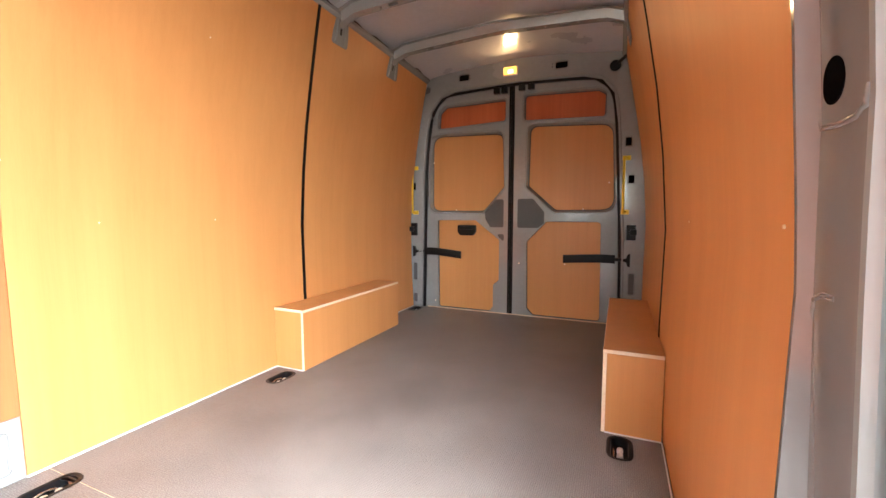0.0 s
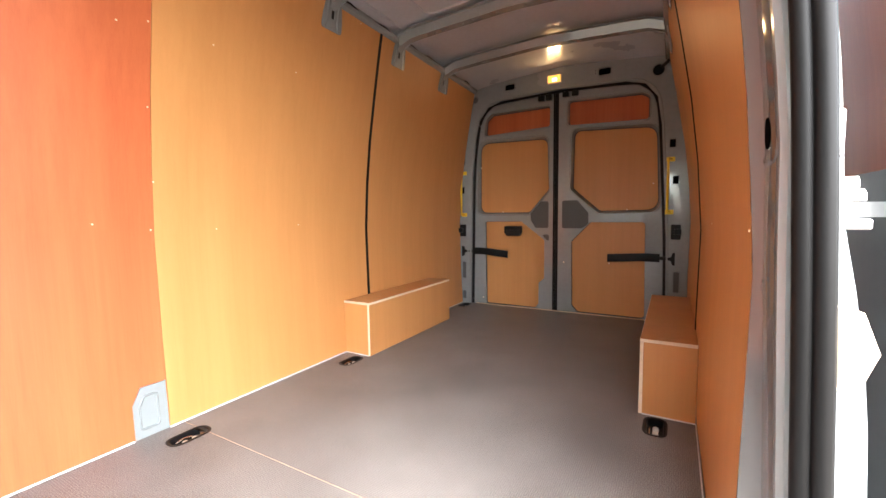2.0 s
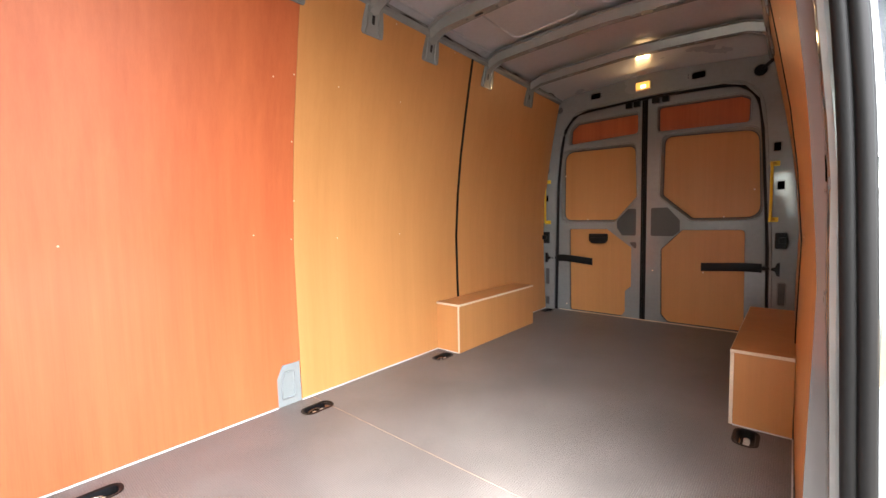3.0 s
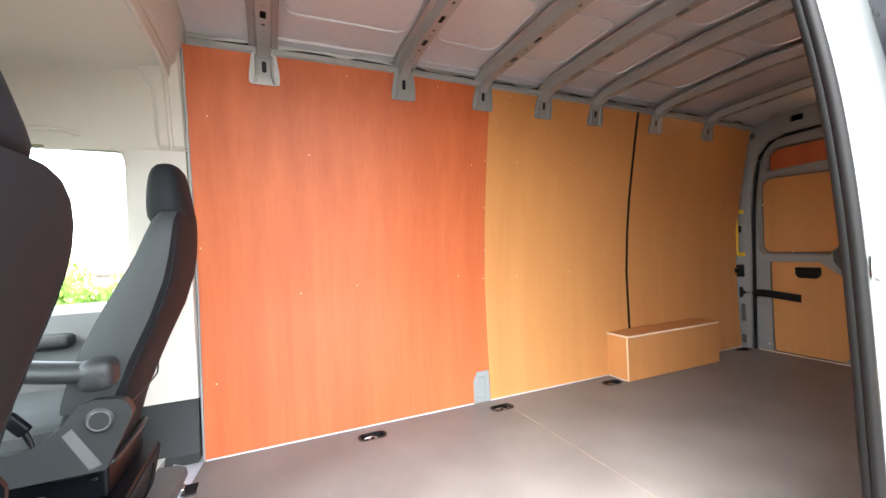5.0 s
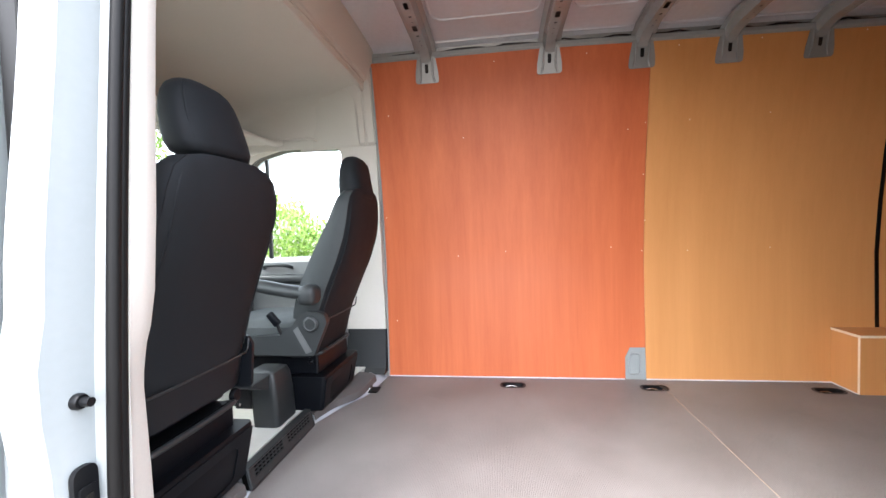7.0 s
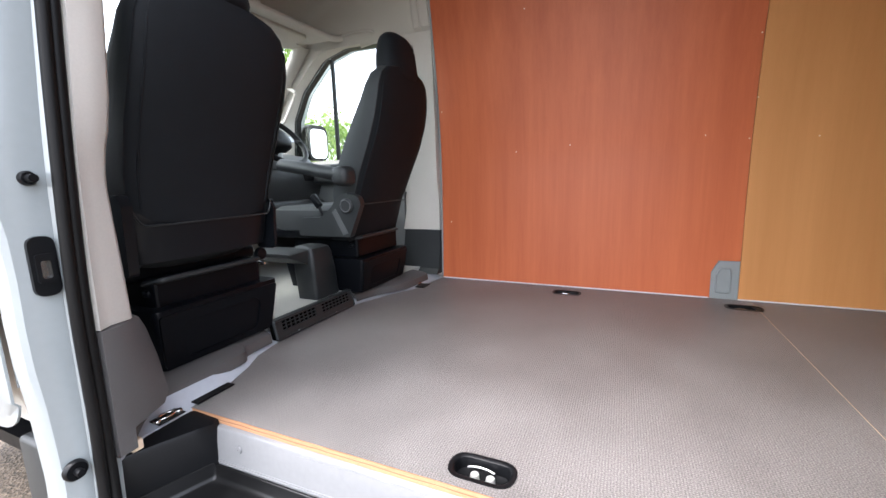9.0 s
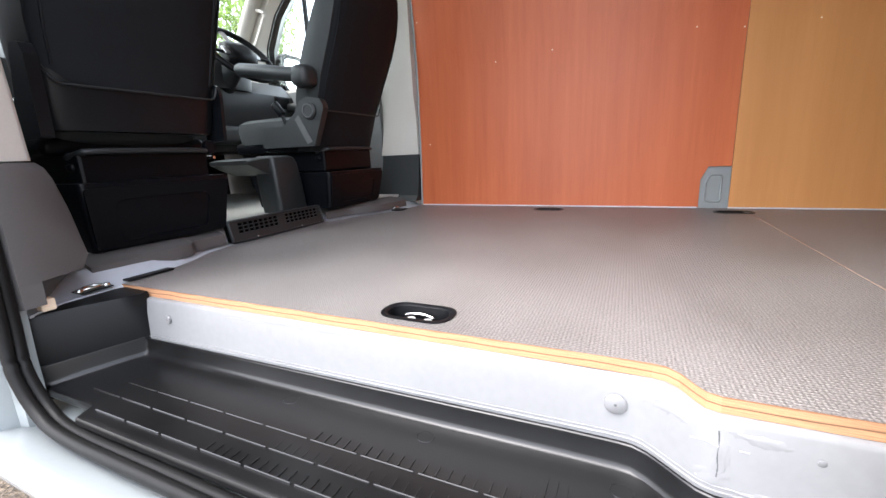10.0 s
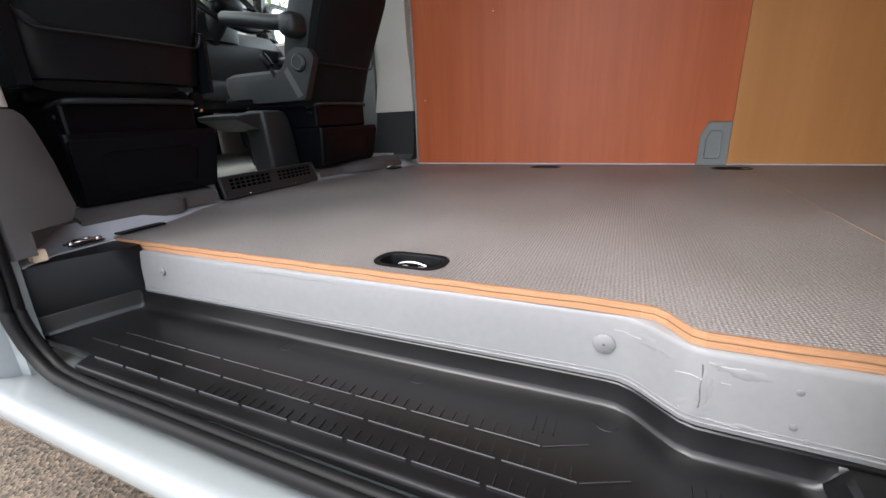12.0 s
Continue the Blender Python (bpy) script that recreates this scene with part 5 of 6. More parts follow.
# ---- outer shell ----
skin = base("body_side_right", 1.0, 3.0, -0.45, "pale mint painted body side behind the doorway", "van side", kind="structure")
part("quarter_panel", sheet(bmesh.new(), [[(wx(z) + 0.115 if z > 0 else 1.01, y, z) for z in (-0.3, 0.0, 0.35, 0.72, 0.8, 1.0, 1.25, 1.5, 1.75, 1.95)] for y in (1.91, 3.0, 4.5)], (-0.004, 0, 0)), M_BODY, skin, smooth=30)
lsk = base("body_side_left", -1.0, 1.5, -0.45, "pale mint painted offside of the van", "van side", kind="structure")
part("side_panel", sheet(bmesh.new(), [[(-(wx(z) + 0.08) if z > 0 else -0.96, y, z) for z in (-0.45, 0.0, 0.35, 0.72, 1.0, 1.25, 1.5, 1.75, 1.97)] for y in (0.34, 2.0, 4.5)], (0.004, 0, 0)), M_BODY, lsk, smooth=30)
rsk = bmesh.new()
sheet(rsk, [[(x, y, z) for x, z in ((-0.79, 1.96), (-0.70, 2.03), (0, 2.07), (0.70, 2.03), (0.79, 1.96))] for y in (-0.4, 1.0, 4.5)], (0, 0, 0.004))
tagged(part("roof", rsk, M_BODY, smooth=40), "pale mint painted van roof", "roof", kind="structure")
part("rear_skin", plate([(-0.96, -0.45), (0.98, -0.45), (0.97, 1.0), (0.78, 2.0), (-0.78, 2.0), (-0.97, 1.0)], [], 4.49, 4.5, at_y), M_BODY, lsk)
ub = bmesh.new()
box(ub, -0.95, 0.74, -1.4, 4.45, -0.46, -0.40)
tagged(part("underbody", ub, M_BLACK), "dark underbody pan of the van", "underbody", kind="structure")

# ---- cab shell ----
cabf = bmesh.new()
plate([(-0.92, -1.3), (0.90, -1.3), (0.90, 0.10), (0.56, 0.10), (0.40, 0.088), (-0.22, 0.088), (-0.34, 0.14), (-0.90, 0.20)], [], 0.02, 0.066, at_z, bm=cabf)
tagged(part("cab_floor", cabf, M_CABFLOOR), "pale grey vinyl cab floor", "floor", kind="structure")
edge = base("floor_step_trim", 0.2, 0.2, 0.0, "bare painted floor flange with grey cover strips between cab and load space", "trim", kind="structure")
fl = bmesh.new()
sheet(fl, [[(x, y, -0.003), (x, y - 0.03, 0.004), (x, y - 0.06, 0.030), (x, y - 0.10, 0.040)] for x, y in ((-0.868, 0.336), (-0.56, 0.296), (-0.40, 0.217), (-0.21, 0.152), (0.0, 0.150), (0.31, 0.152), (0.43, 0.181), (0.51, 0.226), (0.63, 0.272), (0.76, 0.285), (0.88, 0.29), (0.955, 0.33))], (0, 0, -0.006))
# roof paint instead of body paint: its paler tone adds missing daylight
part("flange", fl, M_ROOF, edge, "painted flange, paler than the body paint for light on it", 40)
for xs in ([(-0.75, 0.235), (-0.50, 0.215), (-0.36, 0.13), (-0.22, 0.09)], [(0.34, 0.10), (0.46, 0.11), (0.50, 0.145), (0.62, 0.16), (0.78, 0.165)]):
    c = bmesh.new()
    sheet(c, [[(p.x, p.y + 0.055, 0.022), (p.x, p.y + 0.05, 0.045), (p.x, p.y + 0.02, 0.058), (p.x, p.y - 0.05, 0.064), (p.x, p.y - 0.12, 0.066)] for p in smoothrun([(*q, 0) for q in xs], 4)], (0, 0, -0.012))
    part("cover_strip", c, M_COVER, edge, "grey plastic cover strip", 40)
part("end_block", boxed(0.912, 0.938, 0.318, 0.346, 0.0, 0.027, 0.004), M_EDGE, edge, "tan foam block at the end of the flange")
part("pad", boxed(0.62, 0.74, 0.262, 0.292, 0.003, 0.008, 0.002), M_BLACK, edge, "black foam strip")
vent = base("floor_vent", 0.12, 0.15, 0.0, "dark grey heater outlet with two slotted grilles across the floor step", "vent")
slots = []
for gx in (-0.150, 0.085):
    for c in range(8):
        for r in range(3):
            u0, v0 = gx + c * 0.0245, 0.036 + r * 0.0135
            slots.append([(u0, v0), (u0 + 0.0205, v0), (u0 + 0.0205, v0 + 0.0112), (u0, v0 + 0.0112)])
part("grille", plate(fillet([(-0.185, 0.004), (0.315, 0.004), (0.320, 0.086), (-0.175, 0.082)], 0.006, 3), slots, 0.0, 0.006, lambda u, v, w: (u, 0.158 - w - v * 0.16, v)), M_DARK, vent, "grey slotted grille")
part("grille_frame", tube(bmesh.new(), [(u, 0.159 - v * 0.16, v) for u, v in fillet([(-0.182, 0.007), (0.312, 0.007), (0.316, 0.083), (-0.172, 0.079)], 0.006, 3)], 0.004, 6, True), M_DARK, vent, smooth=60)
# shade of the duct, painted as a near-black block
part("housing", plate([(-0.18, 0.006), (0.312, 0.006), (0.316, 0.082), (-0.172, 0.078)], [], 0.010, 0.030, lambda u, v, w: (u, 0.158 - w - v * 0.16, v)), M_HOLLOW_SHADE, vent, "near-black block for the shade in the duct behind the grille")
part("cover", boxed(-0.178, 0.318, 0.116, 0.146, 0.0805, 0.0855, 0.002), M_DARK, vent)
for x in (-0.04, 0.2):
    d = bmesh.new()
    disc(d, (x, 0.157, 0.012), 0.004, 0.002, "y", 10)
    part("screw", d, M_STEEL, vent)
latch = base("floor_latch", 0.80, 0.255, 0.0, "shiny steel catch and screws on the painted flange", "catch")
part("catch", tube(bmesh.new(), [(0.815 + 0.021 * math.cos(a), 0.274 + 0.012 * math.sin(a), 0.011) for a in [k * math.pi / 8 for k in range(16)]], 0.004, 8, True), M_STEEL, latch, smooth=60)
part("plate", boxed(0.778, 0.848, 0.245, 0.298, 0.0045, 0.0075, 0.001, 1), M_BLACK, latch)
for x in (0.785, 0.842):
    d = bmesh.new()
    disc(d, (x, 0.279, 0.0075), 0.009, 0.006, "z", 12)
    part("bolt", d, M_STEEL, latch, smooth=40)
clip = base("floor_clip", -0.62, 0.315, 0.0, "small black and brass bracket at the cab step", "clip")
part("plate", boxed(-0.66, -0.58, 0.29, 0.345, 0.003, 0.009, 0.002), M_BLACK, clip)
part("tab", boxed(-0.645, -0.60, 0.285, 0.30, 0.009, 0.022, 0.003), M_STEEL, clip)

WIN = fillet([(0.064, 0.765), (0.080, 1.468), (-0.36, 1.478), (-0.55, 1.430), (-0.77, 1.245), (-0.89, 1.06), (-0.94, 0.755)], [0.05, 0.085, 0.2, 0.2, 0.2, 0.1, 0.03], 6)
for side, nm in ((-1, "left"), (1, "right")):
    def lean(z):
        return 0.93 - max(0, z - 0.9) * 0.10
    wallc = base("cab_side_" + nm, side * 0.93, -0.5, 0.0, "cab side with door window and beige upper trim", "cab side", kind="structure")
    sk = plate([(0.33 if side < 0 else 0.12, 0.0), (0.33 if side < 0 else 0.12, 1.72), (-0.35, 1.64), (-0.62, 1.50), (-0.90, 1.27), (-1.4, 0.8), (-1.4, 0.0)], [WIN], 0.0, 0.03, lambda u, v, w: (side * (lean(v) + w), u, v), [("v", 0.9)])
    part("inner_trim", sk, M_BEIGE, wallc, "light beige trim", 30)
    rear, foot, deep = (0.33, -0.26, 0.155) if side < 0 else (0.182, 0.085, 0.118)
    sk = plate(fillet([(rear, foot), (rear, 1.80), (-0.35, 1.74), (-0.62, 1.58), (-0.95, 1.30), (-1.4, 0.9), (-1.4, foot)], [0.0 if side < 0 else 0.09, 0, 0, 0, 0, 0, 0], 6), [WIN], deep, deep + 0.005, lambda u, v, w: (side * (lean(v) + w + (0.010 if 0.15 < v < 0.72 else 0) + 0.03 * max(0.0, min(1.0, (0.18 - u) / 0.7)) ** 0.7), u, v), [("v", z) for z in (-0.2, 0.12, 0.16, 0.70, 0.735, 0.9)] + [("u", y) for y in (0.1, 0.0, -0.2, -0.5)])
    part("outer_skin", sk, M_BODY, wallc, "pale mint painted outer skin", 20)
    rv = bmesh.new()
    loft(rv, [[(side * (lean(v) + w), u, v) for u, v in WIN] for w in (0.03, 0.085)], cap=False)
    part("window_reveal", rv, M_BEIGE, wallc, smooth=60)
    rv = bmesh.new()
    loft(rv, [[(side * (lean(v) + w), u, v) for u, v in WIN] for w in (0.085, deep)], cap=False)
    part("window_seal", rv, M_BLACK, wallc, "black rubber window run", 60)
    pn = part("window_pane", plate(WIN, [], 0.10, 0.104, lambda u, v, w: (side * (lean(v) + w), u, v)), M_GLASS, wallc, "clear door glass")
    pn.visible_shadow = False
    part("divider", boxed(side * 0.945 - 0.014, side * 0.945 + 0.014, -0.478, -0.458, 0.76, 1.418, 0.004), M_BLACK, wallc, "black window divider")
    dc = plate(fillet([(0.06, 0.10), (0.06, 0.735), (-1.1, 0.735), (-1.2, 0.5), (-1.1, 0.10)], 0.03, 3), [], 0.0, 0.028, lambda u, v, w: (side * (lean(v) - 0.001 - w), u, v))
    cd = part("door_card", dc, M_CARD, wallc, "pale grey moulded door card")
    part("armrest", boxed(*sorted((side * 0.825, side * 0.905)), -0.78, -0.12, 0.60, 0.66, 0.02, 3), M_DARK, cd, smooth=40)
    part("pull", tube(bmesh.new(), smoothrun([(side * 0.90, -0.30, 0.70), (side * 0.86, -0.34, 0.72), (side * 0.86, -0.46, 0.72), (side * 0.90, -0.5, 0.70)], 5), 0.012, 8), M_DARK, cd, smooth=60)
    if side < 0:
        part("rub_strip", boxed(-1.111, -1.097, -1.3, 0.19, 0.02, 0.12, 0.006), M_BLACK, wallc, "black rubbing strip")
    else:
        part("door_edge", sheet(bmesh.new(), [[(lean(z) + 0.118, 0.1815, z), (lean(z) + 0.06, 0.176, z), (lean(z) + 0.0, 0.172, z)] for z in (0.19, 0.5, 0.9, 1.3, 1.7)], (0, -0.004, 0)), M_BODY, wallc, "pale painted rear edge of the cab door", 30)
pt = bmesh.new()
loft(pt, [[(-0.93, y0, z), (-xi, y0 + 0.02, z), (-xi, 0.325, z), (-0.93, 0.335, z)] for z, y0, xi in ((0.30, 0.05, 0.872), (0.50, 0.09, 0.865), (0.62, 0.14, 0.845), (0.9, 0.13, 0.838), (1.3, 0.08, 0.825), (1.44, 0.08, 0.812), (1.455, 0.08, 0.868), (1.86, 0.07, 0.85))])
tagged(part("pillar_trim", pt, M_BEIGE, smooth=35), "light beige pillar trim beside the driver's seat", "pillar trim", kind="structure")
pt = bmesh.new()
loft(pt, [[(-0.93, y0, z), (-xi, y0 + 0.02, z), (-xi, 0.325, z), (-0.93, 0.335, z)] for z, y0, xi in ((0.03, 0.02, 0.80), (0.06, 0.02, 0.835), (0.20, 0.05, 0.865), (0.298, 0.06, 0.871))])
tagged(part("lower_pillar_trim", pt, M_DARK, smooth=35), "charcoal plastic lower pillar trim", "pillar trim", kind="structure")
us = bmesh.new()
UX = [(1.44, 0.822, 0.850), (1.46, 0.806, 0.846), (1.60, 0.788, 0.838), (1.72, 0.756, 0.822), (1.80, 0.735, 0.80)]
sheet(us, [[(-xa, 0.334, z), (-xa, 0.26, z), (-(xa + 0.4 * (xb - xa)), 0.14, z), (-(xa + 0.8 * (xb - xa)), 0.06, z), (-xb, -0.01, z), (-(xb + 0.012), -0.09, z), (-(xb + 0.045), -0.20, z)] for z, xa, xb in UX], (-0.004, 0, 0))
tagged(part("upper_side_trim", us, M_HEADLINER, smooth=40), "pale beige upper trim over the driver's pillar", "pillar trim", kind="structure")
tagged(part("trim", tube(bmesh.new(), [(-(wx(z) - 0.012), 0.338, z) for z in np.linspace(0.005, 1.87, 18)], 0.006, 6), M_GREY, smooth=60), "grey steel flange at the end of the lining", "flange", kind="structure")

hl = bmesh.new()
HY = [(0.30, 1.785), (0.0, 1.778), (-0.22, 1.76), (-0.42, 1.71), (-0.58, 1.63), (-0.66, 1.50)]
HX = [(0.862, -0.02), (0.850, 0.35), (0.832, 0.78), (0.815, 0.91), (0.78, 0.97), (0.70, 0.99), (0.4, 1.0)]
sheet(hl, [[(x, y, 1.46 + (h - 1.46) * f) for x, f in [(-a, c) for a, c in HX] + [(0, 1.0)] + HX[::-1]] for y, h in HY], (0, 0, 0.01))
tagged(part("cab_ceiling", hl, M_HEADLINER, smooth=50), "pale beige fabric headliner over the cab", "headliner", kind="structure")
ab = bmesh.new()
AP = [(0.256, 1.800), (0.264, 1.774), (0.274, 1.765), (0.286, 1.766), (0.292, 1.776), (0.295, 1.802), (0.302, 1.809), (0.312, 1.812), (0.320, 1.822), (0.336, 1.872), (0.348, 1.90), (0.362, 1.99)]
rows = []
for x in np.linspace(-0.80, 0.80, 33):
    k = max(0.0, abs(x) - 0.52)
    rows.append([(x, y, z - 0.5 * k * k * (1.0 if i < 9 else 0.0)) for i, (y, z) in enumerate(AP)])
sheet(ab, rows, (0, 0, 0.006))
tagged(part("roof_arch_trim", ab, M_BEIGE, smooth=28), "beige trim arch where the cab meets the load space", "trim", kind="structure")
st_ = base("arch_side_trim", -0.84, 0.29, 1.45, "pale beige side trim under the roof arch with a pressed groove", "trim", kind="structure")
prof_ = [(1.44, 0.838), (1.46, 0.815), (1.55, 0.795), (1.62, 0.784), (1.70, 0.763), (1.76, 0.742), (1.80, 0.722), (1.84, 0.69)]
part("cover", loft(bmesh.new(), [[(-x - 0.03, 0.205 - 0.5 * max(0.0, z - 1.70), z), (-x - 0.004, 0.212 - 0.5 * max(0.0, z - 1.70), z), (-x + 0.014, 0.232, z), (-x + 0.018, 0.262, z), (-x + 0.010, 0.268, z), (-x + 0.010, 0.276, z), (-x + 0.018, 0.282, z), (-x + 0.016, 0.322, z), (-x - 0.004, 0.333, z), (-x - 0.03, 0.333, z)] for z, x in prof_]), M_BEIGE, st_, smooth=30)
for z in (1.22, 1.45):
    part("clip", boxed(-0.862 + 0.25 * max(0.0, z - 1.3), -0.846 + 0.25 * max(0.0, z - 1.3), 0.318, 0.336, z, z + 0.03, 0.003), M_STEEL, st_, "small steel trim clip")
gb = base("grab_bar", -0.85, -0.2, 1.5, "pale beige grab bar above the driver's window", "grab bar")
part("bar", tube(bmesh.new(), smoothrun([(-0.858, -0.34, 1.500), (-0.838, -0.31, 1.512), (-0.836, -0.20, 1.516), (-0.838, -0.10, 1.512), (-0.858, -0.07, 1.500)], 5), 0.009, 8), M_BEIGE, gb, smooth=60)
for x in (-0.42, 0.42):
    v = base("sun_visor", x, -0.52, 1.5, "pale beige folded sun visor above the windscreen", "sun visor", "sun visors")
    m = Matrix.Translation((x, -0.50, 1.452)) @ Euler((radians(12), 0, 0)).to_matrix().to_4x4()
    part("visor", box(bmesh.new(), -0.23, 0.23, -0.09, 0.09, -0.012, 0.012, 0.01, 3, m), M_BEIGE, v, smooth=40)

shelf = base("overhead_shelf", 0, -0.45, 1.48, "pale beige moulded shelf over the windscreen with a rounded lip", "shelf", kind="structure")
part("tray", sheet(bmesh.new(), [[(x, -0.66, 1.492), (x, -0.36, 1.470 + 0.012 * (x / 0.8) ** 2), (x, -0.335, 1.468 + 0.012 * (x / 0.8) ** 2)] for x in np.linspace(-0.80, 0.80, 15)], (0, 0, 0.008)), M_BEIGE, shelf, smooth=40)
part("lip", tube(bmesh.new(), smoothrun([(-0.84, -0.30, 1.50), (-0.79, -0.325, 1.487), (-0.6, -0.335, 1.482), (0, -0.34, 1.480), (0.6, -0.335, 1.482), (0.79, -0.325, 1.487), (0.84, -0.30, 1.50)], 5), 0.019, 10), M_BEIGE, shelf, "rounded beige lip", 60)
for x in (-0.27, 0.27):
    part("divider", boxed(x - 0.01, x + 0.01, -0.62, -0.37, 1.478, 1.60, 0.006), M_BEIGE, shelf)
ws = base("windscreen", 0, -1.0, 0.93, "wide raked windscreen with beige pillars", "windscreen", kind="structure")
for s in (-1, 1):
    part("pillar", tube(bmesh.new(), smoothrun([(s * 0.83, -0.60, 1.50), (s * 0.865, -0.82, 1.29), (s * 0.89, -1.02, 1.05), (s * 0.92, -1.26, 0.80)], 5), 0.05, 10, flat=0.8), M_BEIGE, ws, "beige pillar trim", 60)
gh = part("grab_handle", tube(bmesh.new(), smoothrun([(-0.872, -0.84, 1.262), (-0.862, -0.760, 1.240), (-0.860, -0.735, 1.205), (-0.860, -0.785, 1.125), (-0.862, -0.835, 1.060), (-0.868, -0.875, 1.035), (-0.888, -0.99, 1.050)], 5), 0.012, 8), M_BEIGE, ws, "beige grab handle", 60)
part("header", boxed(-0.85, 0.85, -0.70, -0.58, 1.475, 1.56, 0.02), M_BEIGE, ws, smooth=40)
pane = part("window_pane", sheet(bmesh.new(), [[(-0.86, -0.65, 1.49), (0.86, -0.65, 1.49)], [(-0.93, -1.36, 0.83), (0.93, -1.36, 0.83)]], (0, -0.004, 0.002)), M_GLASS, ws, "clear laminated glass")
pane.visible_shadow = False
tagged(part("bulkhead", boxed(-0.92, 0.92, -1.42, -1.38, -0.45, 0.84), M_BLACK), "dark panel under the windscreen", "panel", kind="structure")

dash = base("dashboard", 0, -1.0, 0.4, "charcoal moulded dashboard under the windscreen", "dashboard")
DP = [(-0.70, 0.36), (-0.66, 0.44), (-0.60, 0.60), (-0.62, 0.70), (-0.72, 0.785), (-0.95, 0.83), (-1.36, 0.82), (-1.36, 0.36)]
b = bmesh.new()
loft(b, [[(x, y, z) for y, z in DP] for x in (-0.915, -0.5, 0, 0.5, 0.915)])
part("body", b, M_DASH, dash, smooth=35)
part("lower_knee", boxed(-0.91, -0.02, -0.78, -0.58, 0.40, 0.50, 0.03, 3), M_MIDGREY, dash, smooth=40)
b = bmesh.new()
loft(b, [oval(-0.41, -0.70, z, w, d, 2.8) for z, w, d in ((0.70, 0.40, 0.22), (0.80, 0.40, 0.24), (0.855, 0.34, 0.20), (0.865, 0.28, 0.15))])
part("binnacle", b, M_DARK, dash, smooth=50)
part("screen", boxed(-0.10, 0.12, -0.64, -0.61, 0.60, 0.74, 0.008), M_BLACK, dash, "black centre screen")
for x in (-0.80, 0.80):
    part("air_vent", boxed(x - 0.06, x + 0.06, -0.655, -0.60, 0.62, 0.70, 0.012), M_BLACK, dash)
part("gear_console", boxed(-0.10, 0.10, -0.70, -0.50, 0.30, 0.55, 0.03, 3), M_DARK, dash, smooth=40)

sw = base("steering_wheel", -0.41, -0.49, 0.862, "black steering wheel with silver-trimmed spokes", "steering wheel")
Mw = Matrix.Translation((-0.41, -0.49, 0.862)) @ Euler((radians(-48), 0, 0)).to_matrix().to_4x4()
rimp = [Mw @ Vector((0.188 * math.cos(a), 0.188 * math.sin(a), 0)) for a in [k * math.pi / 24 for k in range(48)]]
part("rim", tube(bmesh.new(), rimp, 0.0155, 10, True), M_BLACK, sw, smooth=60)
b = bmesh.new()
loft(b, [[Mw @ Vector((u, v, w)) for u, v in stadium(0, -0.005, lx, ly, 0.05, 4)] for lx, ly, w in ((0.17, 0.14, -0.04), (0.19, 0.15, 0.0), (0.16, 0.12, 0.028), (0.1, 0.07, 0.034))])
part("hub", b, M_BLACK, sw, smooth=50)
for a, b2 in ((0, 1), (math.pi, 1), (-math.pi / 2, 0.8)):
    sp = tube(bmesh.new(), [Mw @ Vector((r * math.cos(a), r * math.sin(a), 0.0)) for r in (0.06, 0.12, 0.182)], 0.02, 8, flat=0.35)
    part("spoke", sp, M_SILVER if b2 == 0.8 else M_BLACK, sw, smooth=60)
for s in (-1, 1):
    part("switch_pad", box(bmesh.new(), s * 0.085 - 0.028, s * 0.085 + 0.028, -0.02, 0.03, 0.008, 0.02, 0.005, 2, Mw), M_SILVER, sw, "silver-edged switch pad", 40)
part("column", tube(bmesh.new(), [Mw @ Vector((0, 0, -0.03)), Mw @ Vector((0, 0, -0.22))], 0.055, 12), M_DARK, sw, smooth=60)

for side in (-1, 1):
    mr = base("door_mirror", side * 1.20, -0.85, 0.95, "black door mirror housing outside the cab window", "mirror", "door mirrors")
    b = bmesh.new()
    loft(b, [[(side * 1.185 + x, -0.87 - d, 0.915 + z) for x, z in stadium(0, 0, w, h, 0.07, 6)] for w, h, d in ((0.225, 0.265, -0.03), (0.235, 0.275, 0.0), (0.21, 0.25, 0.06), (0.12, 0.16, 0.10))])
    part("housing", b, M_BLACK, mr, smooth=50)
    part("glass", plate(stadium(side * 1.187, 0.907, 0.185, 0.22, 0.055, 6), [], -0.8395, -0.837, at_y), M_MIRROR, mr, "mirror glass")
    part("stalk", tube(bmesh.new(), [(side * 1.04, -0.87, 0.83), (side * 1.14, -0.87, 0.85)], 0.03, 8), M_BLACK, mr, smooth=60)

